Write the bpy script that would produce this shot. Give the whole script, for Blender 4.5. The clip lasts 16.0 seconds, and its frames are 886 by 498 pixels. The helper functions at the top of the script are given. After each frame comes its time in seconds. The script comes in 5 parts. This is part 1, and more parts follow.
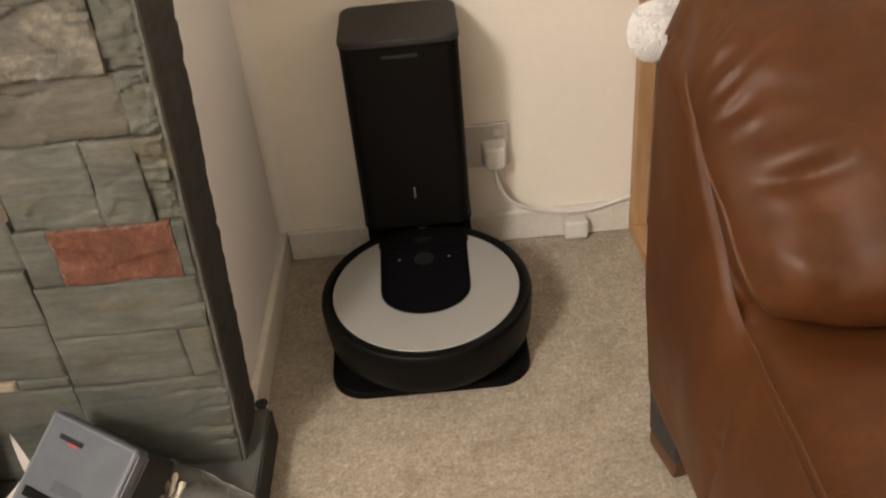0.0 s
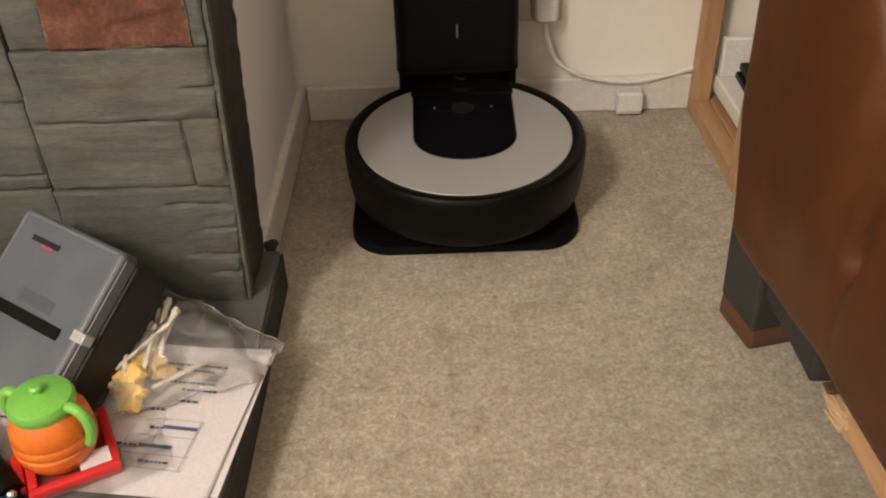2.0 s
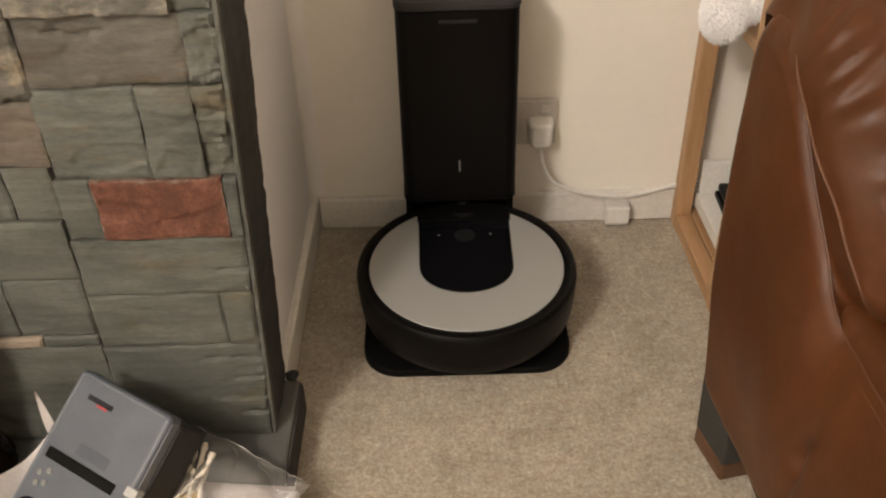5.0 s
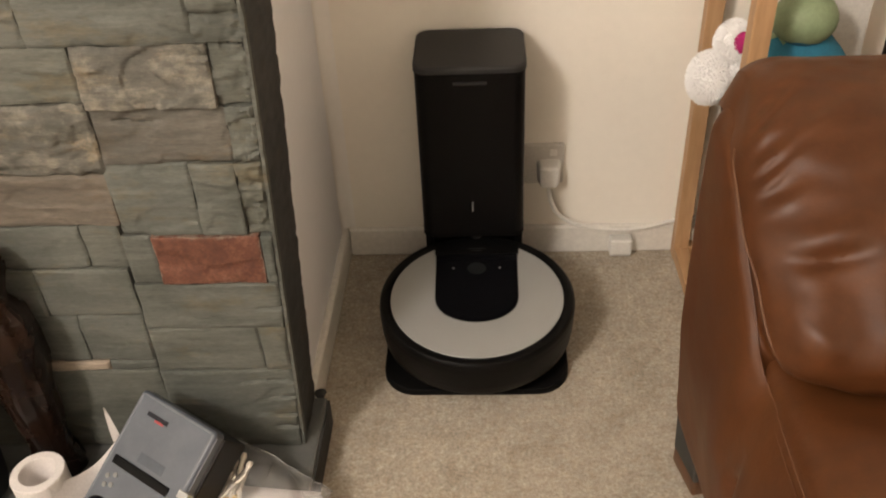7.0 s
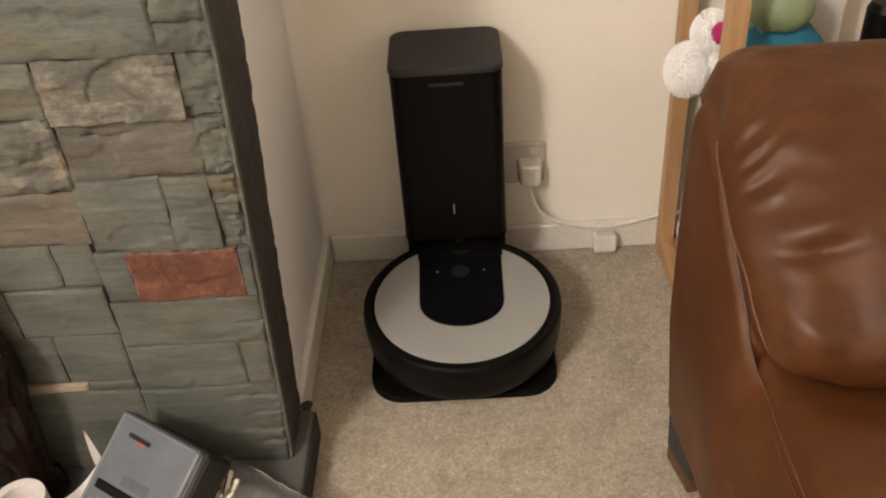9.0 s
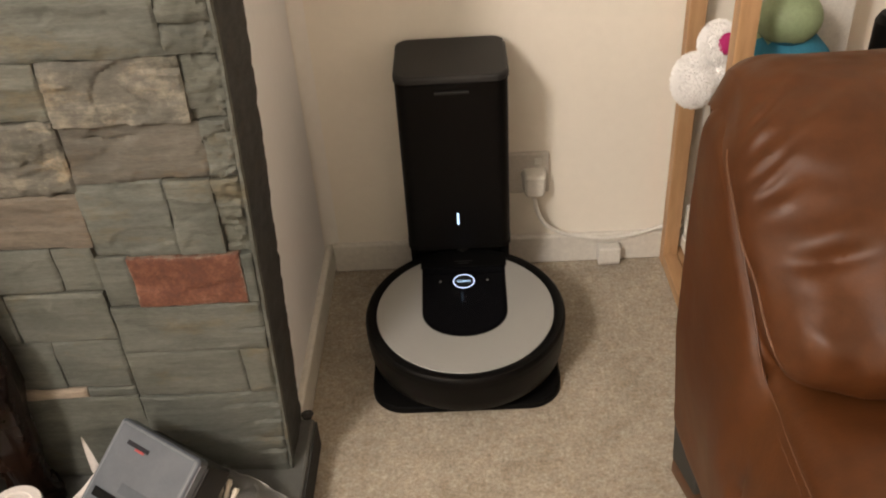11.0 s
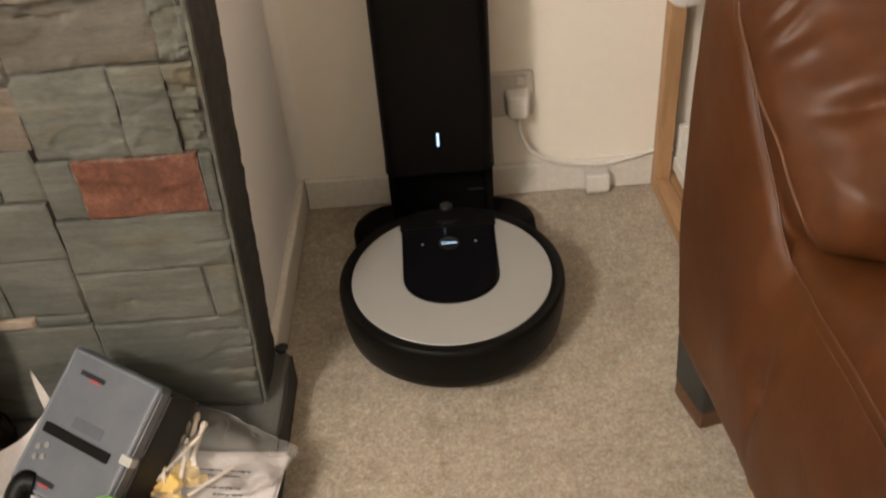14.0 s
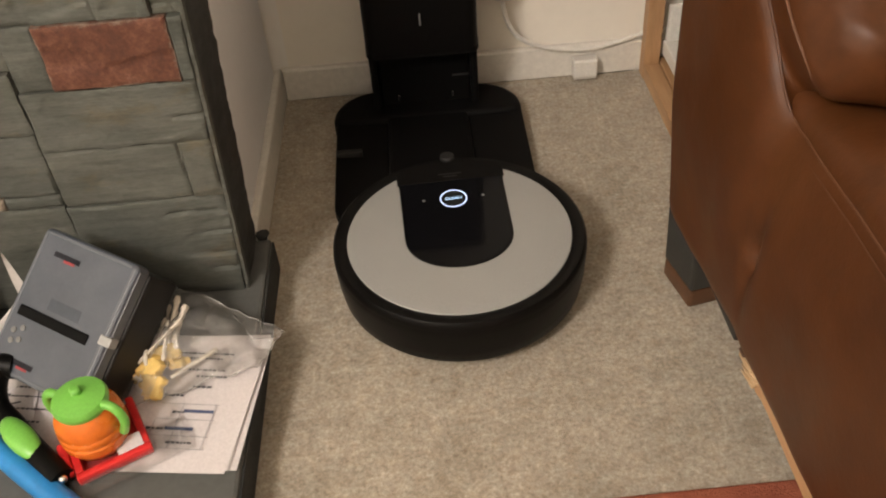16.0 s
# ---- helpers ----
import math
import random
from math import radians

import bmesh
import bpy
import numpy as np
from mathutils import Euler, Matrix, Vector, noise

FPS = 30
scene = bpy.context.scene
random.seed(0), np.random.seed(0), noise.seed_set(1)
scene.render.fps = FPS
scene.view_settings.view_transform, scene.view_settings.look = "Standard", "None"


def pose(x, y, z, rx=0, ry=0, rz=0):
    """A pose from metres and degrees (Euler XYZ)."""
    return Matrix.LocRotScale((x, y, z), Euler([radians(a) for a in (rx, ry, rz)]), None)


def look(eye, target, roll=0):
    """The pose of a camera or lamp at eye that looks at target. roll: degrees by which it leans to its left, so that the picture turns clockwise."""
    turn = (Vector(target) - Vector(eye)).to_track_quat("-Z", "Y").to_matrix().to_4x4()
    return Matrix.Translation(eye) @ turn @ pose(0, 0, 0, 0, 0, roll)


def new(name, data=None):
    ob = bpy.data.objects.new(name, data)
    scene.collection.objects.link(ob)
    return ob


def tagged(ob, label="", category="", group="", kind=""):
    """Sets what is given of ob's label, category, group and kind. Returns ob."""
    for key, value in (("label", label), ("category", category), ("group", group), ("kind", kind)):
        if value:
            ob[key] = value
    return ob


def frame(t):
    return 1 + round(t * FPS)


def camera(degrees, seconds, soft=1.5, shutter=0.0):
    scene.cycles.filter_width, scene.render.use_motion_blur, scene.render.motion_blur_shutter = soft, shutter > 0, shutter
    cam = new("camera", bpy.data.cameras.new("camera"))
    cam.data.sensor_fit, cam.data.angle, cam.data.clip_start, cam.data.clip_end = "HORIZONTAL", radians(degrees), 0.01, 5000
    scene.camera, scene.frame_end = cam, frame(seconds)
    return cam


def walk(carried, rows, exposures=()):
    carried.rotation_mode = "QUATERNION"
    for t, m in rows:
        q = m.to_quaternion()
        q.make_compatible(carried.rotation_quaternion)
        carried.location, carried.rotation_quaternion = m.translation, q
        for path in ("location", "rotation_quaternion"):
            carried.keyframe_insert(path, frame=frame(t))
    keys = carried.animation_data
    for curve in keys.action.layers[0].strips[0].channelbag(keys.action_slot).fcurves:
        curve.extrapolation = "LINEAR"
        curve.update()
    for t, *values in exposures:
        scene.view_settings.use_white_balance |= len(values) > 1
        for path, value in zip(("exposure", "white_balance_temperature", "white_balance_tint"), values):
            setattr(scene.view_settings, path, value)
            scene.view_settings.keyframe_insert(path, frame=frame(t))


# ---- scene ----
cam = camera(54.0, 16.0, soft=2.0, shutter=0.4)
PATH = [
    (0, (0.02, 0.055, 0.958), (0.01, 1.711, -0.163), -5.6),
    (0.5, (-0.029, 0.085, 0.867), (-0.013, 1.74, -0.255), -3.7),
    (1, (-0.048, 0.115, 0.788), (-0.004, 1.774, -0.329), -3.5),
    (1.5, (-0.052, 0.096, 0.713), (-0.057, 1.734, -0.434), -3.6),
    (2, (-0.052, 0.097, 0.707), (-0.06, 1.72, -0.461), -2.1),
    (2.5, (-0.045, 0.108, 0.717), (-0.032, 1.726, -0.458), -2.2),
    (3, (-0.056, 0.109, 0.748), (-0.059, 1.739, -0.411), -2.6),
    (3.5, (-0.065, 0.096, 0.785), (-0.092, 1.692, -0.42), -0.7),
    (4, (-0.055, 0.101, 0.811), (-0.052, 1.756, -0.313), -1.6),
    (4.5, (-0.049, 0.103, 0.841), (-0.003, 1.699, -0.364), -0.3),
    (4.7, (-0.060, 0.108, 0.878), (-0.028, 1.735, -0.284), -0.8),
    (6.8, (-0.007, 0.008, 1.074), (-0.103, 1.603, -0.129), -2.8),
    (7, (-0.002, 0.007, 1.084), (-0.102, 1.622, -0.092), -3.0),
    (7.5, (-0.005, 0.008, 1.084), (-0.071, 1.632, -0.081), -2.7),
    (8, (0.0, 0.019, 1.079), (-0.065, 1.632, -0.101), -4.7),
    (10.5, (-0.004, 0.032, 1.071), (-0.066, 1.659, -0.091), -4.1),
    (11, (-0.007, 0.033, 1.062), (-0.069, 1.668, -0.088), -3.9),
    (11.5, (-0.01, 0.035, 1.067), (-0.07, 1.685, -0.063), -3.5),
    (12, (-0.013, 0.038, 1.058), (-0.07, 1.688, -0.071), -3.6),
    (12.5, (-0.012, 0.036, 1.056), (-0.072, 1.688, -0.069), -3.6),
    (13, (-0.014, 0.031, 1.059), (-0.085, 1.699, -0.041), -3.8),
    (13.5, (-0.013, 0.046, 1.007), (-0.093, 1.727, -0.074), -5.1),
    (14, (-0.022, 0.055, 0.918), (-0.034, 1.672, -0.259), -4.6),
    (14.5, (-0.031, 0.045, 0.886), (-0.032, 1.642, -0.318), -5.0),
    (15, (-0.034, 0.04, 0.856), (-0.033, 1.586, -0.413), -5.1),
    (15.5, (-0.03, 0.047, 0.853), (-0.019, 1.571, -0.442), -5.1),
    (16, (-0.03, 0.047, 0.854), (-0.017, 1.549, -0.466), -4.8),
]
walk(cam, [(t, look(eye, target, roll)) for t, eye, target, roll in PATH], [(0.0, 0.0), (0.6, 0.0), (1.5, -0.08), (4.0, -0.07), (6.8, 0.0), (13.5, 0.0), (14.4, -0.06), (16.0, -0.07)])

# ---------------------------------------------------------------- light
world = bpy.data.worlds.new("world")
scene.world = world
world.use_nodes = True
world.node_tree.nodes["Background"].inputs[0].default_value = (0.9, 0.75, 0.6, 1)
world.node_tree.nodes["Background"].inputs[1].default_value = 0.02

lamp = bpy.data.lights.new("ceiling_light", "POINT")
lamp.energy, lamp.color, lamp.shadow_soft_size = 165.0, (1.0, 0.90, 0.815), 0.20
new("ceiling_light", lamp).location = (-1.25, -0.95, 2.12)


# ---------------------------------------------------------------- materials
def rgb(c):
    return (c[0], c[1], c[2], 1.0)


class Nodes:
    """A small wrapper that makes nodes and links in one call."""

    def __init__(self, name):
        self.mat = bpy.data.materials.new(name)
        self.mat.use_nodes = True
        self.tree = self.mat.node_tree
        self.bsdf = self.tree.nodes["Principled BSDF"]
        self.out = self.tree.nodes["Material Output"]
        self.coord = self.tree.nodes.new("ShaderNodeTexCoord").outputs["Object"]

    def add(self, kind, **given):
        node = self.tree.nodes.new(kind)
        for key, value in given.items():
            node.inputs[key.replace("_", " ")].default_value = value
        return node

    def link(self, a, b):
        self.tree.links.new(a, b)

    def mapped(self, scale):
        node = self.add("ShaderNodeMapping", Scale=scale)
        self.link(self.coord, node.inputs["Vector"])
        return node.outputs["Vector"]

    def noise(self, scale, detail=4.0, rough=0.6, stretch=(1, 1, 1)):
        node = self.add("ShaderNodeTexNoise", Scale=scale, Detail=detail, Roughness=rough)
        self.link(self.mapped(stretch), node.inputs["Vector"])
        return node.outputs["Fac"]

    def ramp(self, fac, stops):
        node = self.tree.nodes.new("ShaderNodeValToRGB")
        while len(node.color_ramp.elements) < len(stops):
            node.color_ramp.elements.new(0.5)
        for element, (place, colour) in zip(node.color_ramp.elements, stops):
            element.position, element.color = place, rgb(colour)
        self.link(fac, node.inputs["Fac"])
        return node.outputs["Color"]

    def mix(self, fac, a, b, blend="MIX"):
        node = self.tree.nodes.new("ShaderNodeMix")
        node.data_type, node.blend_type = "RGBA", blend
        for value, slot in ((fac, 0), (a, 6), (b, 7)):
            if hasattr(value, "is_linked"):
                self.link(value, node.inputs[slot])
            else:
                node.inputs[slot].default_value = value if slot == 0 else rgb(value)
        return node.outputs[2]

    def bump(self, height, strength, distance, before=None):
        node = self.add("ShaderNodeBump", Strength=strength, Distance=distance)
        self.link(height, node.inputs["Height"])
        if before:
            self.link(before, node.inputs["Normal"])
        self.link(node.outputs["Normal"], self.bsdf.inputs["Normal"])
        return node.outputs["Normal"]

    def rough_range(self, fac, low, high):
        node = self.add("ShaderNodeMapRange", To_Min=low, To_Max=high)
        self.link(fac, node.inputs["Value"])
        self.link(node.outputs["Result"], self.bsdf.inputs["Roughness"])


def surface(name, light, dark, rough=(0.5, 0.6), scale=6.0, fine=150.0, bump=0.15, depth=0.001, stretch=(1, 1, 1), metal=0.0, gloss=0.5, mottle=0.14):
    """Two tones in a broad noise, a finer grain over it, and a fine relief."""
    n = Nodes(name)
    broad = n.noise(scale, stretch=stretch)
    grain = n.noise(fine, 3.0, stretch=stretch)
    colour = n.ramp(broad, [(0.3, dark), (0.7, light)])
    tint = n.ramp(grain, [(0.3, (1 - mottle,) * 3), (0.7, (1.0, 1.0, 1.0))])
    n.link(n.mix(1.0, colour, tint, "MULTIPLY"), n.bsdf.inputs["Base Color"])
    n.rough_range(broad, *rough)
    n.bump(grain, bump, depth)
    n.bsdf.inputs["Metallic"].default_value = metal
    n.bsdf.inputs["Specular IOR Level"].default_value = gloss
    return n.mat


def carpet_material():
    n = Nodes("carpet")
    tuft = n.noise(185.0, 4.0, 0.75)
    fleck = n.noise(72.0, 7.0, 0.86)
    worn = n.noise(13.0, 5.0, 0.7)
    tone = n.noise(44.0, 6.0, 0.8)
    base = n.ramp(fleck, [(0.32, (0.288, 0.241, 0.184)), (0.45, (0.396, 0.341, 0.272)), (0.55, (0.456, 0.402, 0.328)), (0.68, (0.594, 0.545, 0.466))])
    hue = n.ramp(tone, [(0.38, (0.96, 0.985, 1.0)), (0.5, (1, 1, 1)), (0.62, (1.03, 1.0, 0.96))])
    pile = n.ramp(tuft, [(0.34, (0.67, 0.66, 0.64)), (0.5, (0.92, 0.92, 0.91)), (0.66, (1.16, 1.16, 1.17))])
    patch = n.ramp(worn, [(0.32, (0.79, 0.78, 0.76)), (0.5, (0.98, 0.98, 0.975)), (0.68, (1.08, 1.08, 1.08))])
    n.link(n.mix(1.0, n.mix(1.0, n.mix(1.0, base, hue, "MULTIPLY"), pile, "MULTIPLY"), patch, "MULTIPLY"), n.bsdf.inputs["Base Color"])
    n.bsdf.inputs["Roughness"].default_value = 0.95
    n.bsdf.inputs["Specular IOR Level"].default_value = 0.1
    n.bsdf.inputs["Sheen Weight"].default_value = 0.15
    n.bump(fleck, 0.35, 0.003, n.bump(tuft, 0.45, 0.002))
    return n.mat


def stone_material(name, light, mid, dark, relief=0.004, veins=(0.30, 1, 2.4)):
    n = Nodes(name)
    chance = n.tree.nodes.new("ShaderNodeObjectInfo").outputs["Random"]
    streak = n.noise(26.0, 8.0, 0.72, veins)
    patch = n.noise(9.0, 4.0, 0.6)
    grain = n.noise(210.0, 4.0, 0.75, (0.45, 1, 1.8))
    base = n.ramp(streak, [(0.25, dark), (0.5, mid), (0.78, light)])
    shade = n.ramp(chance, [(0.0, (0.91, 0.93, 0.92)), (0.5, (1, 1, 0.98)), (1.0, (1.10, 1.07, 1.0))])
    blot = n.ramp(patch, [(0.3, (0.72, 0.73, 0.70)), (0.5, (0.97, 0.97, 0.95)), (0.7, (1.08, 1.07, 1.04))])
    speck = n.ramp(grain, [(0.3, (0.72, 0.72, 0.72)), (0.6, (1, 1, 1))])
    rust = n.noise(13.0, 6.0, 0.72, (0.6, 1, 1.5))
    line = n.noise(62.0, 5.0, 0.7, (0.10, 1, 3.0))
    bed = n.ramp(line, [(0.34, (0.86, 0.86, 0.85)), (0.5, (1, 1, 1)), (0.7, (1.07, 1.07, 1.06))])
    iron = n.ramp(rust, [(0.54, (1, 1, 1)), (0.62, (1.08, 0.98, 0.86)), (0.72, (1.14, 0.94, 0.72))])
    colour = n.mix(1.0, n.mix(1.0, n.mix(1.0, n.mix(1.0, base, bed, "MULTIPLY"), shade, "MULTIPLY"), blot, "MULTIPLY"), iron, "MULTIPLY")
    n.link(n.mix(1.0, colour, speck, "MULTIPLY"), n.bsdf.inputs["Base Color"])
    n.rough_range(patch, 0.62, 0.85)
    n.bsdf.inputs["Specular IOR Level"].default_value = 0.3
    n.bump(grain, 0.45, 0.0015, n.bump(line, 0.20, 0.002, n.bump(streak, 0.26, relief)))
    return n.mat


def brick_material():
    """Red brick with mortar-pale chips along its rims."""
    n = Nodes("red_brick")
    place = n.tree.nodes.new("ShaderNodeTexCoord").outputs["Generated"]
    parts = n.tree.nodes.new("ShaderNodeSeparateXYZ")
    n.link(place, parts.inputs[0])
    near = []
    for axis, scale in (("X", 0.148), ("Z", 0.078)):
        a = n.tree.nodes.new("ShaderNodeMath")
        a.operation = "PINGPONG"
        a.inputs[1].default_value = 0.5
        n.link(parts.outputs[axis], a.inputs[0])
        m = n.tree.nodes.new("ShaderNodeMath")
        m.operation = "MULTIPLY"
        m.inputs[1].default_value = scale
        n.link(a.outputs[0], m.inputs[0])
        near.append(m.outputs[0])
    least = n.tree.nodes.new("ShaderNodeMath")
    least.operation = "MINIMUM"
    n.link(near[0], least.inputs[0])
    n.link(near[1], least.inputs[1])
    chips = n.noise(85.0, 6.0, 0.75)
    mask = n.tree.nodes.new("ShaderNodeMath")
    mask.operation = "MULTIPLY_ADD"
    mask.inputs[1].default_value = -44.0
    n.link(least.outputs[0], mask.inputs[0])
    n.link(chips, mask.inputs[2])
    streak = n.noise(30.0, 8.0, 0.75)
    grain = n.noise(240.0, 4.0, 0.75)
    red = n.ramp(streak, [(0.28, (0.060, 0.024, 0.016)), (0.48, (0.108, 0.037, 0.020)), (0.60, (0.150, 0.058, 0.034)), (0.72, (0.22, 0.125, 0.088))])
    speck = n.ramp(grain, [(0.3, (0.74, 0.74, 0.74)), (0.6, (1, 1, 1))])
    pale = n.ramp(mask.outputs[0], [(0.36, (0, 0, 0)), (0.50, (0.7, 0.7, 0.7))])
    n.link(n.mix(pale, n.mix(1.0, red, speck, "MULTIPLY"), (0.21, 0.165, 0.13)), n.bsdf.inputs["Base Color"])
    n.bsdf.inputs["Roughness"].default_value = 0.8
    n.bump(grain, 0.45, 0.0015, n.bump(streak, 0.3, 0.003))
    return n.mat


def leather_material():
    n = Nodes("brown_leather")
    cells = n.add("ShaderNodeTexVoronoi", Scale=420.0)
    n.link(n.coord, cells.inputs["Vector"])
    broad = n.noise(5.0, 4.0, 0.55)
    scuff = n.noise(28.0, 5.0, 0.7)
    crease = n.noise(16.0, 5.0, 0.6)
    base = n.ramp(broad, [(0.25, (0.058, 0.0187, 0.0048)), (0.55, (0.079, 0.0264, 0.0070)), (0.8, (0.106, 0.0385, 0.0112))])
    wear = n.ramp(scuff, [(0.35, (0.80, 0.77, 0.74)), (0.7, (1.14, 1.12, 1.10))])
    n.link(n.mix(1.0, base, wear, "MULTIPLY"), n.bsdf.inputs["Base Color"])
    n.rough_range(scuff, 0.40, 0.56)
    n.bsdf.inputs["Specular IOR Level"].default_value = 0.33
    n.bump(cells.outputs["Distance"], 0.08, 0.0006, n.bump(crease, 0.20, 0.006))
    return n.mat


def wood_material(name, light, dark, along="z"):
    n = Nodes(name)
    stretch = {"x": (0.12, 1, 1), "y": (1, 0.12, 1), "z": (1, 1, 0.12)}[along]
    grain = n.noise(70.0, 5.0, 0.65, stretch)
    broad = n.noise(8.0, 3.0, 0.5, stretch)
    base = n.ramp(grain, [(0.3, dark), (0.65, light)])
    tone = n.ramp(broad, [(0.3, (0.85, 0.83, 0.8)), (0.7, (1, 1, 1))])
    n.link(n.mix(1.0, base, tone, "MULTIPLY"), n.bsdf.inputs["Base Color"])
    n.rough_range(grain, 0.42, 0.58)
    n.bump(grain, 0.15, 0.0008)
    return n.mat


def film_material(name, colour, clear, rough, milk=(0.8, 0.78, 0.75), wrinkle=0.0, crumpled=0.8):
    """Thin clear plastic: mostly see-through, with a gloss that grows at grazing angles."""
    n = Nodes(name)
    n.tree.nodes.remove(n.bsdf)
    see = n.add("ShaderNodeBsdfTransparent", Color=rgb(colour))
    shine = n.add("ShaderNodeBsdfGlossy", Roughness=rough)
    haze = n.add("ShaderNodeBsdfDiffuse", Color=rgb(milk))
    fresnel = n.add("ShaderNodeFresnel", IOR=1.5)
    crumple = n.noise(48.0, 4.0, 0.7)
    relief = n.add("ShaderNodeBump", Strength=crumpled, Distance=0.006)
    n.link(crumple, relief.inputs["Height"])
    n.link(relief.outputs["Normal"], shine.inputs["Normal"])
    n.link(relief.outputs["Normal"], fresnel.inputs["Normal"])
    first = n.add("ShaderNodeMixShader", Fac=clear)
    n.link(haze.outputs[0], first.inputs[1])
    n.link(see.outputs[0], first.inputs[2])
    if wrinkle:
        fold = n.noise(20.0, 6.0, 0.62, (0.45, 1.3, 1.0))
        low = (clear - wrinkle,) * 3
        n.link(n.ramp(fold, [(0.47, (clear,) * 3), (0.50, low), (0.515, (clear,) * 3), (0.60, (clear,) * 3), (0.66, (clear - 0.6 * wrinkle,) * 3)]), first.inputs[0])
    last = n.tree.nodes.new("ShaderNodeMixShader")
    n.link(fresnel.outputs[0], last.inputs[0])
    n.link(first.outputs[0], last.inputs[1])
    n.link(shine.outputs[0], last.inputs[2])
    n.link(last.outputs[0], n.out.inputs["Surface"])
    return n.mat


def glow_material(name, colour, strength):
    n = Nodes(name)
    n.bsdf.inputs["Base Color"].default_value = rgb([0.5 * c for c in colour])
    n.bsdf.inputs["Emission Color"].default_value = rgb(colour)
    n.bsdf.inputs["Emission Strength"].default_value = strength
    return n.mat


M_CARPET = carpet_material()
M_WALL = surface("cream_wall_paint", (0.86, 0.815, 0.73), (0.83, 0.785, 0.70), (0.6, 0.75), 3.0, 60.0, 0.03, 0.0006, gloss=0.3, mottle=0.025)
M_WALL_WHITE = surface("white_wall_paint", (0.85, 0.85, 0.865), (0.82, 0.82, 0.835), (0.6, 0.75), 3.0, 60.0, 0.03, 0.0006, gloss=0.3, mottle=0.025)
M_WALL_CORNER = surface("off_white_corner_paint", (0.86, 0.835, 0.79), (0.83, 0.805, 0.76), (0.6, 0.75), 3.0, 60.0, 0.03, 0.0006, gloss=0.3, mottle=0.025)
M_TRIM = surface("white_gloss_paint", (0.78, 0.75, 0.69), (0.73, 0.70, 0.64), (0.3, 0.42), 5.0, 90.0, 0.05, 0.0005)
M_SLATE = stone_material("grey_green_slate", (0.151, 0.153, 0.139), (0.110, 0.115, 0.106), (0.076, 0.079, 0.074))
# darker copy of the slate, with the shade of the facing's side in its colour
M_SLATE_SHADED = stone_material("shaded_slate_edge", (0.072, 0.073, 0.074), (0.043, 0.044, 0.045), (0.020, 0.020, 0.021), 0.006)
M_STONE_CREAM = stone_material("cream_marbled_stone", (0.345, 0.305, 0.252), (0.124, 0.118, 0.105), (0.072, 0.070, 0.065), 0.006, (1.0, 1, 1.5))
M_STONE_BROWN = stone_material("brown_grey_slate", (0.150, 0.138, 0.122), (0.106, 0.099, 0.089), (0.068, 0.064, 0.058))
M_STONE_PINK = stone_material("pinkish_stone", (0.165, 0.135, 0.108), (0.135, 0.113, 0.094), (0.090, 0.080, 0.070))
M_BRICK = brick_material()
M_BEIGE = stone_material("beige_sliver", (0.36, 0.30, 0.25), (0.29, 0.24, 0.20), (0.20, 0.165, 0.135), 0.002)
M_JOINT = surface("dark_joint", (0.095, 0.092, 0.083), (0.05, 0.049, 0.045), (0.9, 0.95), 20.0)
M_HEARTH = surface("grey_painted_hearth", (0.115, 0.117, 0.11), (0.085, 0.087, 0.082), (0.45, 0.6), 9.0, 130.0, 0.2, 0.001)
M_LEATHER = leather_material()
M_STITCH = surface("seam_thread", (0.145, 0.066, 0.032), (0.105, 0.046, 0.021), (0.6, 0.7), 60.0)
M_SEAM = surface("dark_seam_thread", (0.115, 0.046, 0.018), (0.085, 0.034, 0.013), (0.6, 0.7), 60.0)
M_OAK = wood_material("oak", (0.54, 0.335, 0.18), (0.41, 0.235, 0.115))
M_OAK_Y = wood_material("oak_rail", (0.54, 0.335, 0.18), (0.41, 0.235, 0.115), "y")
M_FOOT = wood_material("dark_wood_foot", (0.125, 0.058, 0.027), (0.07, 0.032, 0.015), "x")
M_SPLINTER = wood_material("raw_splintered_wood", (0.62, 0.46, 0.28), (0.40, 0.26, 0.14), "y")
M_GREY_FABRIC = surface("grey_base_cloth", (0.040, 0.039, 0.033), (0.026, 0.025, 0.021), (0.85, 0.95), 30.0, 500.0, 0.4, 0.0008)
M_BLACK = surface("black_plastic", (0.0046, 0.0043, 0.0040), (0.0034, 0.0032, 0.0031), (0.36, 0.46), 10.0, 600.0, 0.12, 0.0003, gloss=0.12)
M_BLACK_MATT = surface("black_matt_plastic", (0.0042, 0.0040, 0.0038), (0.0031, 0.0030, 0.0029), (0.55, 0.66), 10.0, 700.0, 0.2, 0.0003, gloss=0.09)
M_EDGE = surface("satin_black_edge", (0.010, 0.010, 0.010), (0.008, 0.008, 0.008), (0.24, 0.30), 10.0, 600.0, 0.05, 0.0002, gloss=0.5)
M_TRAY = surface("black_case_plastic", (0.012, 0.011, 0.009), (0.009, 0.008, 0.007), (0.45, 0.55), 12.0, 500.0, 0.1, 0.0003, gloss=0.3)
M_LID_GREY = surface("charcoal_textured_plastic", (0.021, 0.0205, 0.020), (0.017, 0.0165, 0.0165), (0.5, 0.6), 12.0, 900.0, 0.3, 0.0004, gloss=0.35)
M_PIANO = surface("glossy_black_panel", (0.006, 0.006, 0.007), (0.004, 0.004, 0.005), (0.05, 0.09), 6.0, 300.0, 0.01, 0.0001, gloss=0.13)
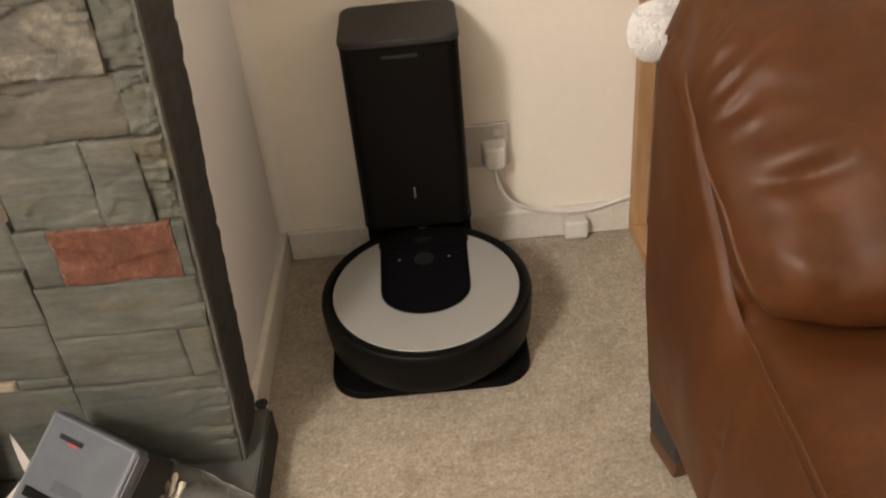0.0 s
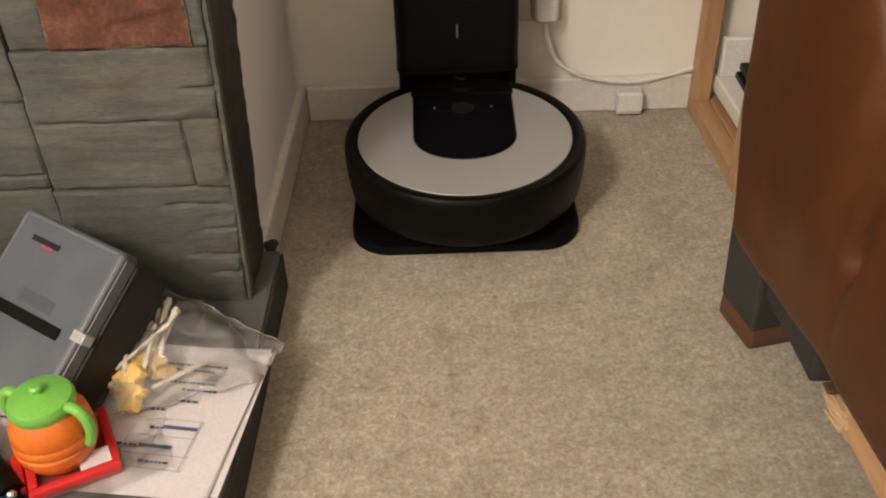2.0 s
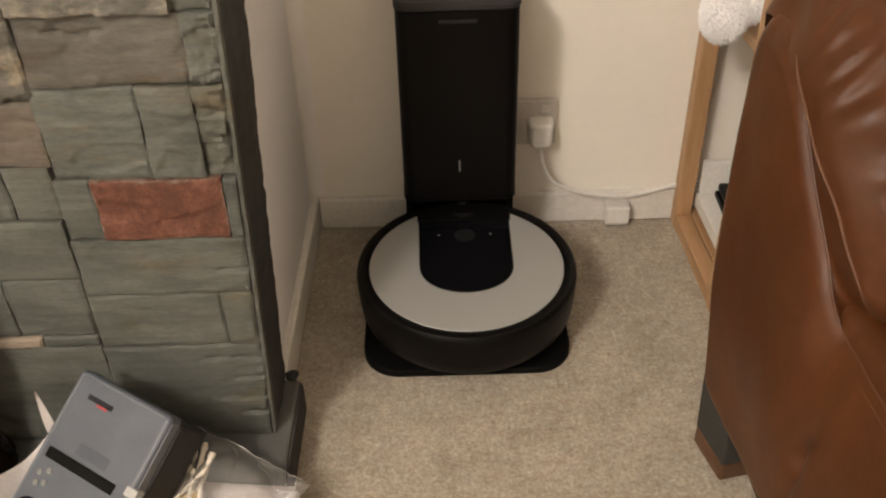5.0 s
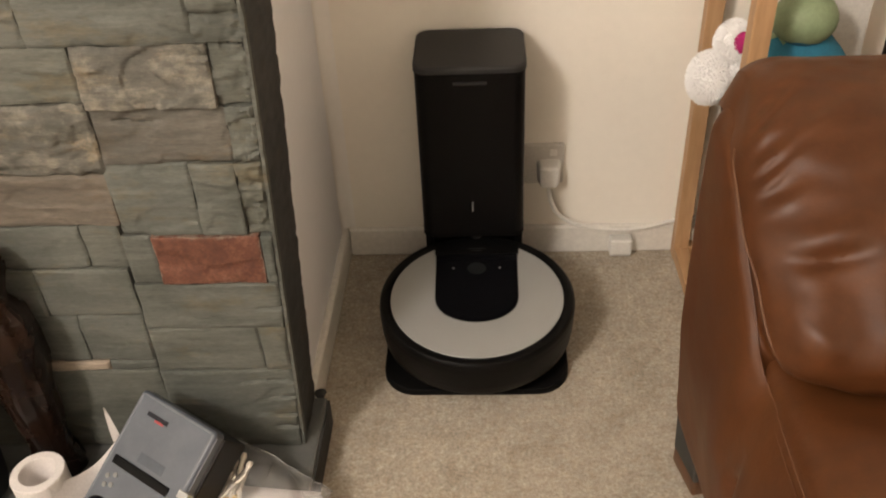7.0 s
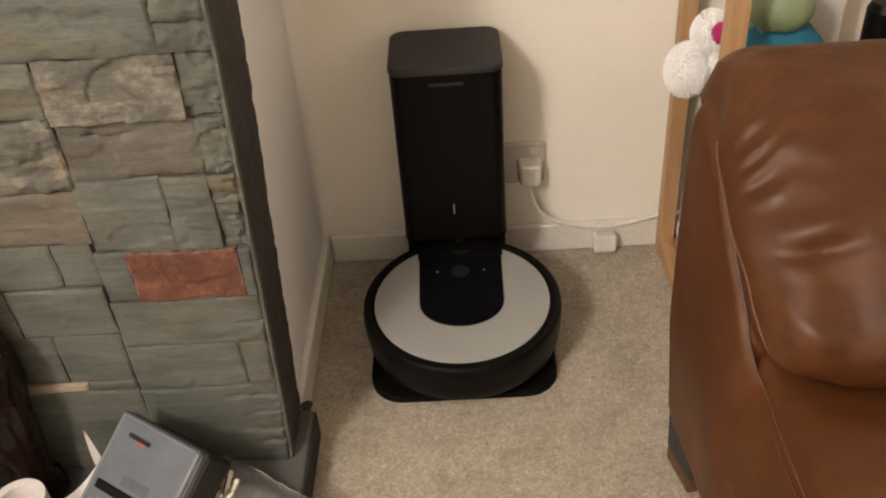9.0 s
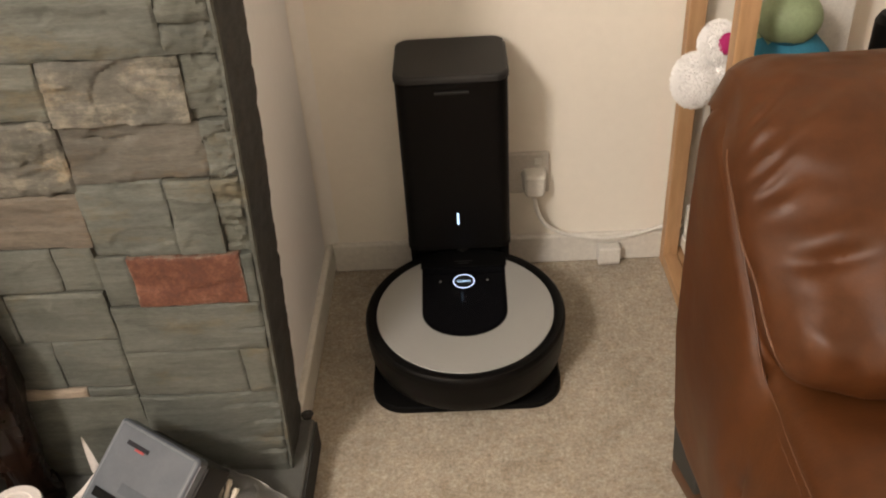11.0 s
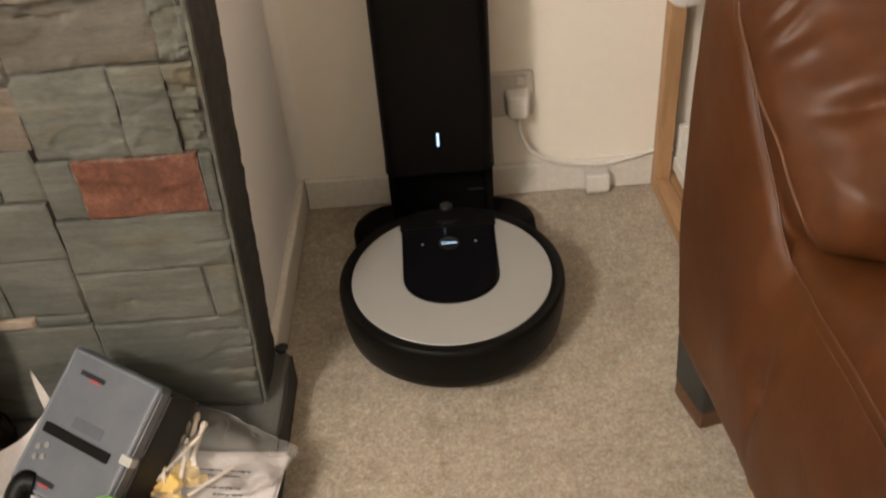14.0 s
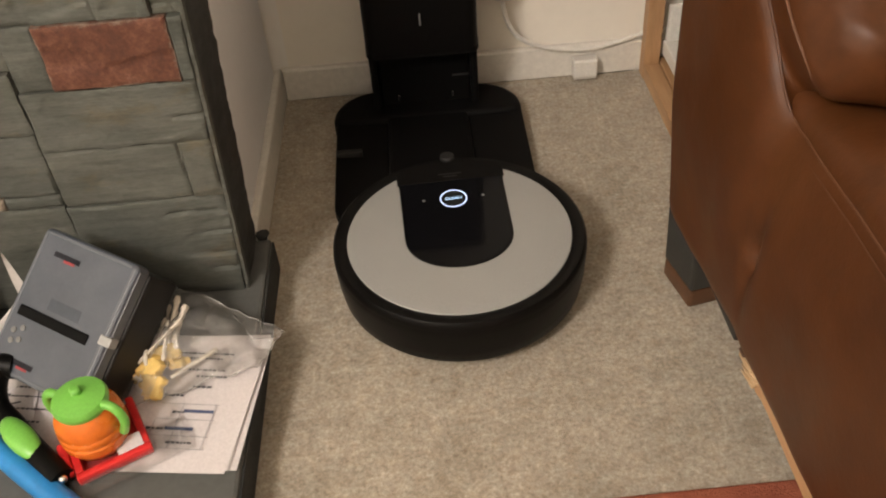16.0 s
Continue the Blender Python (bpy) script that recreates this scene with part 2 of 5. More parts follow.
M_SILVER = surface("warm_silver_plastic", (0.352, 0.354, 0.340), (0.328, 0.330, 0.316), (0.40, 0.48), 5.0, 800.0, 0.05, 0.0002, metal=0.1)
M_CHROME = surface("chrome", (0.75, 0.75, 0.75), (0.6, 0.6, 0.6), (0.12, 0.2), 30.0, metal=1.0)
M_WHITE = surface("white_plastic", (0.80, 0.78, 0.73), (0.74, 0.72, 0.67), (0.35, 0.45), 20.0, 200.0, 0.04, 0.0003)
M_GREY_PLATE = surface("pale_grey_faceplate", (0.62, 0.59, 0.54), (0.57, 0.54, 0.49), (0.4, 0.5), 20.0, 200.0, 0.04, 0.0003)
M_DIM = surface("dull_grey_print", (0.20, 0.20, 0.195), (0.16, 0.16, 0.155), (0.5, 0.6), 20.0)
M_PAPER = surface("paper", (0.71, 0.665, 0.665), (0.66, 0.615, 0.615), (0.75, 0.85), 8.0, 300.0, 0.05, 0.0003)
M_INK = surface("ink", (0.030, 0.030, 0.036), (0.018, 0.018, 0.022), (0.8, 0.9), 60.0, gloss=0.1)
M_PRINT = surface("faded_print", (0.13, 0.125, 0.14), (0.09, 0.09, 0.10), (0.8, 0.9), 60.0, gloss=0.1)
M_RULE = surface("pale_ruled_print", (0.46, 0.44, 0.45), (0.40, 0.38, 0.40), (0.8, 0.9), 60.0, gloss=0.1)
M_INK_BLUE = surface("blue_ink", (0.09, 0.12, 0.22), (0.06, 0.08, 0.16), (0.7, 0.8), 60.0)
M_RED_INK = surface("red_ink", (0.42, 0.05, 0.05), (0.20, 0.02, 0.03), (0.6, 0.7), 60.0)
M_CASE_LID = surface("frosted_case_lid", (0.084, 0.096, 0.117), (0.060, 0.070, 0.088), (0.34, 0.44), 16.0, 260.0, 0.06, 0.0004, mottle=0.06)
M_CASE_RIM = surface("frosted_lid_rim", (0.122, 0.134, 0.154), (0.098, 0.109, 0.128), (0.34, 0.44), 16.0, 260.0, 0.06, 0.0004, mottle=0.06)
M_CASE_MARK = surface("lid_shadow_patch", (0.055, 0.066, 0.084), (0.040, 0.049, 0.064), (0.4, 0.5), 30.0)
M_LATCH = surface("milky_latch", (0.42, 0.42, 0.41), (0.34, 0.34, 0.33), (0.3, 0.4), 30.0)
M_BAG = film_material("clear_plastic_bag", (0.985, 0.985, 0.98), 0.90, 0.06, (0.88, 0.86, 0.84), 0.12, 0.7)
M_BAG_EDGE = film_material("milky_bag_edge", (0.98, 0.98, 0.975), 0.78, 0.10, (0.85, 0.83, 0.80))
M_BLISTER = film_material("clear_blister", (0.98, 0.97, 0.96), 0.95, 0.05)
M_GREEN = surface("lime_green_plastic", (0.21, 0.56, 0.095), (0.17, 0.47, 0.07), (0.28, 0.38), 14.0, 300.0, 0.04, 0.0003)
M_ORANGE = surface("orange_plastic", (0.80, 0.20, 0.025), (0.66, 0.14, 0.015), (0.22, 0.32), 18.0, 120.0, 0.06, 0.0004)
M_RED = surface("red_plastic", (0.68, 0.03, 0.03), (0.55, 0.02, 0.02), (0.3, 0.4), 18.0)
M_BLUE = surface("blue_plastic", (0.03, 0.24, 0.58), (0.02, 0.18, 0.46), (0.3, 0.4), 18.0)
M_YELLOW = surface("yellow_sponge", (0.86, 0.63, 0.24), (0.80, 0.54, 0.14), (0.6, 0.75), 60.0, 300.0, 0.3, 0.001)
M_COTTON = surface("cream_stick", (0.82, 0.76, 0.66), (0.74, 0.67, 0.56), (0.6, 0.75), 80.0)
M_FUR = surface("white_plush", (0.93, 0.92, 0.91), (0.88, 0.87, 0.86), (0.9, 0.95), 40.0, 300.0, 0.2, 0.001, mottle=0.04)
M_PINK = surface("magenta_plush", (0.50, 0.02, 0.17), (0.38, 0.01, 0.12), (0.8, 0.9), 40.0, 300.0, 0.4, 0.001)
M_TOY_GREEN = surface("sage_green_vinyl", (0.30, 0.38, 0.22), (0.24, 0.31, 0.17), (0.5, 0.62), 12.0)
M_TOY_BLUE = surface("teal_cloth", (0.03, 0.21, 0.32), (0.02, 0.15, 0.24), (0.8, 0.9), 30.0, 300.0, 0.4, 0.001)
M_STATUE = surface("glossy_dark_wood", (0.020, 0.009, 0.005), (0.007, 0.004, 0.003), (0.2, 0.34), 18.0, 90.0, 0.1, 0.0006, gloss=0.3)
M_IRON = surface("black_iron", (0.012, 0.012, 0.013), (0.007, 0.007, 0.008), (0.5, 0.7), 30.0, 250.0, 0.3, 0.001)
M_RUG = surface("terracotta_rug", (0.36, 0.115, 0.068), (0.27, 0.080, 0.048), (0.9, 0.95), 30.0, 350.0, 0.8, 0.003, gloss=0.1)
M_CEILING = surface("white_ceiling_paint", (0.80, 0.78, 0.74), (0.76, 0.74, 0.70), (0.8, 0.9), 3.0)
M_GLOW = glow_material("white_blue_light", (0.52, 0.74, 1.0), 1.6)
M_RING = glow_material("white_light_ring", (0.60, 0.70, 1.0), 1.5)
M_BUTTON = surface("dark_button", (0.016, 0.017, 0.017), (0.012, 0.013, 0.013), (0.25, 0.35), 20.0, gloss=0.2)


# ---------------------------------------------------------------- building helpers
def thing(name, place=(0, 0, 0), turn=0.0, label="", category="", group="", kind=""):
    ob = new(name)
    ob.matrix_basis = pose(*place, 0, 0, turn)
    return tagged(ob, label, category, group, kind)


def part(name, bm, material, parent=None, label="", smooth=True, at=None):
    """Links a bmesh as one mesh object under a thing or a part."""
    bmesh.ops.recalc_face_normals(bm, faces=bm.faces)
    for e in bm.edges:
        areas = sorted(f.calc_area() for f in e.link_faces)
        wide = len(areas) == 2 and areas[1] > 8 * areas[0] and e.calc_face_angle(0.0) > 0.12
        e.smooth = smooth and not wide and e.calc_face_angle(0.0) < 0.61
    for f in bm.faces:
        f.smooth = smooth
    mesh = bpy.data.meshes.new(name)
    bm.to_mesh(mesh)
    bm.free()
    mesh.materials.append(material)
    ob = new(name, mesh)
    ob.parent = parent
    if at is not None:
        ob.matrix_basis = at
    return tagged(ob, label)


def box(x0, x1, y0, y1, z0, z1, bevel=0.0, segments=2):
    bm = bmesh.new()
    bmesh.ops.create_cube(bm, size=1.0)
    for v in bm.verts:
        v.co = Vector((x0 + (v.co.x + 0.5) * (x1 - x0), y0 + (v.co.y + 0.5) * (y1 - y0), z0 + (v.co.z + 0.5) * (z1 - z0)))
    if bevel:
        bmesh.ops.bevel(bm, geom=bm.edges[:], offset=bevel, segments=segments, profile=0.5, affect="EDGES")
    return bm


def prism(outline, z0, z1, bevel=0.0, segments=2):
    """An outline in x, y raised from z0 to z1, with its top rim rounded."""
    bm = bmesh.new()
    low = bm.faces.new([bm.verts.new((x, y, z0)) for x, y in outline])
    made = bmesh.ops.extrude_face_region(bm, geom=[low])
    top = [v for v in made["geom"] if isinstance(v, bmesh.types.BMVert)]
    for v in top:
        v.co.z = z1
    if bevel:
        rim = [e for e in bm.edges if e.verts[0] in top and e.verts[1] in top]
        bmesh.ops.bevel(bm, geom=rim, offset=bevel, segments=segments, profile=0.5, affect="EDGES")
    return bm


def rounded(x0, x1, y0, y1, radius, steps=8):
    """The outline of a rectangle with round corners; radius is one number, or front and rear."""
    front, rear = radius if isinstance(radius, tuple) else (radius, radius)
    out = []
    for cx, cy, r, start in ((x1 - front, y0 + front, front, -90), (x1 - rear, y1 - rear, rear, 0), (x0 + rear, y1 - rear, rear, 90), (x0 + front, y0 + front, front, 180)):
        for i in range(steps + 1):
            a = radians(start + 90 * i / steps)
            out.append((cx + r * math.cos(a), cy + r * math.sin(a)))
    return out


def lathe(profile, segments=64, start=0.0, end=360.0, wobble=0.0):
    """A profile of radius and height turned round the z axis."""
    bm = bmesh.new()
    whole = abs(end - start - 360) < 1e-6
    count = segments if whole else segments + 1
    rings = []
    for r, z in profile:
        ring = []
        for i in range(count):
            a = radians(start + (end - start) * i / segments)
            k = 1 + wobble * noise.noise((3 * math.cos(a), 3 * math.sin(a), 20 * z))
            ring.append(bm.verts.new((r * k * math.cos(a), r * k * math.sin(a), z)))
        rings.append(ring)
    for low, high in zip(rings, rings[1:]):
        for i in range(count if whole else count - 1):
            j = (i + 1) % count
            bm.faces.new((low[i], low[j], high[j], high[i]))
    if whole:
        for ring in (rings[0], rings[-1]):
            if (ring[0].co - ring[1].co).length > 1e-6:
                bm.faces.new(ring)
    bmesh.ops.remove_doubles(bm, verts=bm.verts[:], dist=1e-6)
    return bm


def tube(points, radius, sides=10, taper=None):
    """A round bar along points; taper gives a factor for the radius at each point."""
    bm = bmesh.new()
    points = [Vector(p) for p in points]
    rings = []
    side = None
    for i, p in enumerate(points):
        way = (points[min(i + 1, len(points) - 1)] - points[max(i - 1, 0)]).normalized()
        if side is None:
            side = way.orthogonal().normalized()
        side = (side - way * side.dot(way)).normalized()
        other = way.cross(side)
        r = radius * (taper[i] if taper else 1)
        rings.append([bm.verts.new(p + r * (math.cos(a) * side + math.sin(a) * other)) for a in (2 * math.pi * k / sides for k in range(sides))])
    for low, high in zip(rings, rings[1:]):
        for k in range(sides):
            bm.faces.new((low[k], low[(k + 1) % sides], high[(k + 1) % sides], high[k]))
    bm.faces.new(rings[0])
    bm.faces.new(rings[-1])
    return bm


def curve_points(controls, steps):
    """A smooth line through control points (Catmull-Rom)."""
    c = [Vector(p) for p in controls]
    c = [2 * c[0] - c[1]] + c + [2 * c[-1] - c[-2]]
    out = []
    for i in range(1, len(c) - 2):
        for k in range(steps):
            t = k / steps
            out.append(0.5 * (2 * c[i] + (c[i + 1] - c[i - 1]) * t + (2 * c[i - 1] - 5 * c[i] + 4 * c[i + 1] - c[i + 2]) * t * t + (3 * c[i] - c[i - 1] - 3 * c[i + 1] + c[i + 2]) * t ** 3))
    out.append(c[-2])
    return out


def sheet(nu, nv, place):
    """A grid of quads; place(u, v) with u and v from 0 to 1 gives each corner."""
    bm = bmesh.new()
    rows = [[bm.verts.new(place(i / nu, j / nv)) for i in range(nu + 1)] for j in range(nv + 1)]
    for a, b in zip(rows, rows[1:]):
        for i in range(nu):
            bm.faces.new((a[i], a[i + 1], b[i + 1], b[i]))
    return bm


def blob(radii, centre=(0, 0, 0), rough=0.0, scale=3.0, level=3, fur=0.0):
    """A rounded lump with an uneven surface."""
    bm = bmesh.new()
    bmesh.ops.create_icosphere(bm, subdivisions=level, radius=1.0)
    for v in bm.verts:
        n = v.co.normalized()
        k = 1 + rough * noise.noise(n * scale) + (fur * (abs(noise.noise(n * scale * 7)) + 0.8 * noise.noise(n * scale * 19)) if fur else 0)
        v.co = Vector((n.x * radii[0] * k + centre[0], n.y * radii[1] * k + centre[1], n.z * radii[2] * k + centre[2]))
    return bm


def fur(radii, centre, count, length, seed):
    """A lump covered in short tapered tufts that stand off it and droop a little."""
    r = random.Random(seed)
    bm = blob(radii, centre, 0.10, 2.5, 3)
    for _ in range(count):
        n = Vector((r.gauss(0, 1), r.gauss(0, 1), r.gauss(0, 1))).normalized()
        p = Vector((n.x * radii[0], n.y * radii[1], n.z * radii[2])) * 0.96 + Vector(centre)
        tip = p + (n + 0.5 * Vector((r.uniform(-1, 1), r.uniform(-1, 1), r.uniform(-1.2, 0.5)))).normalized() * length * r.uniform(0.6, 1.2)
        a = n.orthogonal().normalized() * 0.0022
        c = n.cross(a)
        base = [bm.verts.new(p + a), bm.verts.new(p - 0.5 * a + 0.87 * c), bm.verts.new(p - 0.5 * a - 0.87 * c)]
        top = bm.verts.new(tip)
        for i in range(3):
            bm.faces.new((base[i], base[(i + 1) % 3], top))
    return bm


def joined(*pieces):
    """Several bmeshes in one."""
    out = bmesh.new()
    for bm in pieces:
        mesh = bpy.data.meshes.new("piece")
        bm.to_mesh(mesh)
        bm.free()
        out.from_mesh(mesh)
        bpy.data.meshes.remove(mesh)
    return out


def lettering(name, text, size, material, parent, place, turn=0.0, label=""):
    curve = bpy.data.curves.new(name, "FONT")
    curve.body, curve.size, curve.extrude, curve.align_x, curve.align_y = text, size, 0.00015, "CENTER", "CENTER"
    curve.materials.append(material)
    ob = new(name, curve)
    ob.parent = parent
    ob.matrix_basis = pose(*place, 0, 0, turn)
    return tagged(ob, label)


# ---------------------------------------------------------------- the room
BACK, SIDE = 1.490, -0.299          # plaster of the back wall and of the alcove's side wall
FACE = 0.905                        # front of the stone facing


def setting(name, bm, material, label, smooth=False):
    ob = part(name, bm, material, None, label, smooth)
    return tagged(ob, "", name.split("_")[0], "", "structure")


floor = setting("floor", sheet(40, 40, lambda u, v: (-2.3 + 3.7 * u, -2.95 + 4.55 * v, 0.0)), M_CARPET, "beige flecked wool carpet")
setting("wall_back", box(SIDE - 0.02, 1.42, BACK, BACK + 0.12, 0, 2.4), M_WALL, "cream painted plaster wall behind the vacuum dock")
setting("wall_chimney", box(-2.2, SIDE, 1.0, BACK + 0.12, 0, 2.4), M_WALL_WHITE, "white painted side of the chimney breast")
setting("wall_west", box(-2.32, -2.2, -2.9, BACK + 0.12, 0, 2.4), M_WALL, "plain cream painted wall added out of view")
# unseen wall, set close to bounce more light into the alcove
setting("wall_east", box(1.30, 1.42, -2.9, BACK, 0, 2.4), M_WALL, "plain cream painted wall added out of view")
setting("wall_south", box(-2.2, 1.30, -3.0, -2.88, 0, 2.4), M_WALL, "plain cream painted wall added out of view")
setting("ceiling", box(-2.32, 1.42, -3.0, BACK + 0.12, 2.4, 2.5), M_CEILING, "plain white ceiling")


def skirting(name, x0, x1, y0, y1):
    return setting(name, box(x0, x1, y0, y1, 0, 0.064, 0.004, 3), M_TRIM, "low white gloss-painted skirting board", True)


skirting("baseboard_back", -0.2855, 1.30, BACK - 0.013, BACK + 0.002)
skirting("baseboard_side", SIDE - 0.002, -0.2865, 1.005, BACK - 0.0)



def coved_corner(radius):
    """The hand-plastered inner corner of the alcove, a hollow curve from wall to wall."""
    outline = [(SIDE - 0.001, BACK + 0.001)]
    for i in range(11):
        a = radians(9 * i)
        outline.append((SIDE + radius * (1 - math.cos(a)) + 0.0004, BACK - radius * (1 - math.sin(a)) - 0.0004))
    return prism(outline, 0.066, 2.4)


setting("wall_corner", coved_corner(0.026), M_WALL_CORNER, "softly rounded plaster corner of the alcove", True)

hearth = setting("hearth", box(-1.9, -0.2655, 0.10, 1.008, 0, 0.060, 0.005, 2), M_HEARTH, "low grey-painted slate hearth slab", True)
# shade and dirt on the slab's side, put in as a darker strip
part("slab_edge", box(-0.2656, -0.2625, 0.105, 1.006, 0.001, 0.0545, 0.0012, 2), M_SLATE_SHADED, hearth, "dark strip holding the shade and dirt of the slab side")
part("corner_lump", blob((0.010, 0.007, 0.009), (-0.277, 1.012, 0.064), 0.5, 2.0, 2), M_SLATE_SHADED, hearth, "broken dark mortar lump")
rug = thing("rug", (0.62, 0.0, 0), 0.6, "terracotta red woven rug lying on the carpet", "rug")
part("rug_body", box(-0.60, 0.66, -1.2, 0.578, 0.001, 0.009, 0.003), M_RUG, rug)


# ---------------------------------------------------------------- stone facing
def edge(z):
    """The right-hand edge of the facing, which leans a little."""
    return -0.2855 + 0.0245 * min(max((z - 0.06) / 0.66, 0), 1)


def stone(x0, x1, z0, z1, seed, rough=1.0, at_edge=False, proud=0.0, cracks=()):
    """One split-faced stone: a thick slab with an uneven front and chipped rims; cracks: height, from x, to x."""
    w, h = x1 - x0, z1 - z0
    nu, nv = max(6, min(64, int(w / 0.0034))), max(4, min(44, int(h / 0.0034)))
    gap = 0.0007

    def place(u, v):
        z = z0 + gap + (h - 2 * gap) * v
        right = (edge(z) - 0.0058 + 0.0010 * noise.noise((z * 45, 9.0, 0)) if at_edge else x1 - gap)
        x = x0 + gap + (right - x0 - gap) * u
        rim = min(u * w, (1 - u) * w, v * h, (1 - v) * h)
        broken = min(max(0.45 + 1.3 * noise.noise((x * 17, seed * 0.3, z * 17)) + (0.22 if z1 < 0.40 else 0.0), 0.28), 1.0)
        chip = max(0.0, 1 - rim / (0.0022 + 0.0025 * broken))
        layer = noise.noise((x * 9 + seed, seed * 1.7, z * 30))
        broad = noise.noise((x * 7, seed * 3.1, z * 9))
        step = 0.0028 if noise.noise((x * 14 + seed, 4.0, z * 26)) > 0.16 else 0.0
        if at_edge:
            split = max(0.0, 1 - (right - x) / (0.035 + 0.02 * noise.noise((z * 20, seed, 0))))
            flake = noise.noise((x * 55, seed, z * 75))
            step += 0.0034 * split * (1 if flake > 0.05 else 0.2) + 0.0025 * split * noise.noise((x * 120, seed, z * 150))
        t = 2.8 * noise.noise((x * 6 + seed, seed, z * 17)) + 0.8 * noise.noise((x * 38, seed, z * 60))
        step += 0.0018 * (math.floor(t) + min(1.0, (t - math.floor(t)) * 7))
        pit = noise.noise((x * 70, seed, z * 95))
        step += 0.0016 * max(0.0, pit - 0.25)
        y = FACE - proud + rough * (0.0022 * layer + 0.0030 * broad + step + 0.0010 * noise.noise((x * 30, seed, z * 130))) + 0.0034 * broken * chip * chip
        for level, a, b in cracks:
            wander = level + 0.006 * noise.noise((x * 16, level * 50, 0)) + 0.002 * noise.noise((x * 60, level * 50, 3))
            fade = min(1.0, max(0.0, (x - a) / 0.03), max(0.0, (b - x) / 0.02 + 0.3))
            y += 0.006 * fade * math.exp(-((z - wander) / 0.0022) ** 2) + 0.0016 * fade * (1 if z > wander else 0)
        x += (0.0013 * noise.noise((z * 38, seed, 1.0)) + 0.0008 * noise.noise((z * 140, seed, 1.0))) * (1 if u in (0, 1) else 0)
        z += (0.0015 * noise.noise((x * 32, seed, 7.0)) + 0.0008 * noise.noise((x * 130, seed, 7.0))) * (1 if v in (0, 1) else 0)
        return (x, y, z)

    bm = sheet(nu, nv, place)
    rim = [e for e in bm.edges if e.is_boundary]
    made = bmesh.ops.extrude_edge_only(bm, edges=rim)
    for v in made["geom"]:
        if isinstance(v, bmesh.types.BMVert):
            v.co.y = FACE + 0.030
    return bm


facing = setting("wall_stone", box(-1.9, -0.300, FACE + 0.0115, 1.0, 0.058, 2.4), M_JOINT, "stacked grey-green slate facing of the chimney breast")

# courses: bottom, top, stone edges from left to right, materials; the last stone of the right-hand stack runs to the edge
RIGHT = [
    (0.060, 0.218, (-0.478,), (M_SLATE,)),
    (0.218, 0.300, (-0.477, -0.321), (M_SLATE, M_SLATE)),
    (0.300, 0.379, (-0.475,), (M_SLATE,)),
    (0.379, 0.456, (-0.474, -0.433, -0.292), (M_SLATE, M_BRICK, M_SLATE)),
    (0.456, 0.562, (-0.470, -0.363, -0.305), (M_SLATE, M_SLATE, None)),
    (0.562, 0.637, (-0.465, -0.303), (M_STONE_BROWN, None)),
    (0.637, 0.714, (-0.466, -0.309), (M_STONE_CREAM, None)),
    (0.714, 0.797, (-0.512, -0.322), (M_SLATE, None)),
    (0.797, 0.900, (-0.440,), (M_SLATE,)),
]
CRACKS = {0.060: ((0.192, -0.375, -0.27), (0.128, -0.36, -0.27), (0.101, -0.345, -0.27), (0.160, -0.33, -0.27)), 0.300: ((0.335, -0.325, -0.27),), 0.562: ((0.620, -0.46, -0.38),)}
LEFT = [
    (0.060, 0.221, (-0.790, -0.478), (M_SLATE,)),
    (0.221, 0.239, (-0.790, -0.660, -0.547, -0.478), (M_SLATE, M_BEIGE, M_SLATE)),
    (0.239, 0.325, (-0.720, -0.571, -0.477), (M_SLATE, M_SLATE)),
    (0.325, 0.406, (-0.740, -0.606, -0.475), (M_SLATE, M_SLATE)),
    (0.406, 0.474, (-0.690, -0.524, -0.473), (M_SLATE, M_SLATE)),
    (0.474, 0.548, (-0.720, -0.467), (M_STONE_PINK,)),
    (0.548, 0.645, (-0.700, -0.465), (M_STONE_CREAM,)),
    (0.645, 0.714, (-0.660, -0.466), (M_SLATE,)),
    (0.714, 0.797, (-0.690, -0.512), (M_SLATE,)),
    (0.797, 0.900, (-0.700, -0.440), (M_SLATE,)),
]
seed = 0
for z0, z1, xs, mats in RIGHT:
    for i, material in enumerate(mats):
        last = i == len(mats) - 1
        right = edge((z0 + z1) / 2) if last else xs[i + 1]
        if material is None:
            # a stack of flaked slivers closes the course
            cuts = [z0, z0 + (z1 - z0) * 0.42, z1] if z0 > 0.70 else [z0, z1]
            for a, c in zip(cuts, cuts[1:]):
                seed += 1
                part("stone", stone(xs[i] - 0.001, right, a, c, seed * 2.37, 1.30, True, -0.0012), M_SLATE, facing)
            continue
        seed += 1
        rough = 0.55 if material is M_BRICK else 1.2 if material is M_STONE_CREAM else 0.7 if z0 > 0.45 else 0.36
        split = CRACKS.get(round(z0, 3), ()) if i == 0 else ()
        part("stone", stone(xs[i], right, z0, z1, seed * 2.37, rough, last, 0.002 * math.sin(seed * 2.1) + (0.003 if material is M_BRICK else 0), split), material, facing, "red brick set among the slates" if material is M_BRICK else "")
for z0, z1, xs, mats in LEFT:
    for i, material in enumerate(mats):
        seed += 1
        rough = 1.2 if material is M_STONE_CREAM else 0.7 if z0 > 0.45 else 0.36
        part("stone", stone(xs[i], xs[i + 1], z0, z1, seed * 2.37, rough, False, 0.002 * math.sin(seed * 1.3)), material, facing)
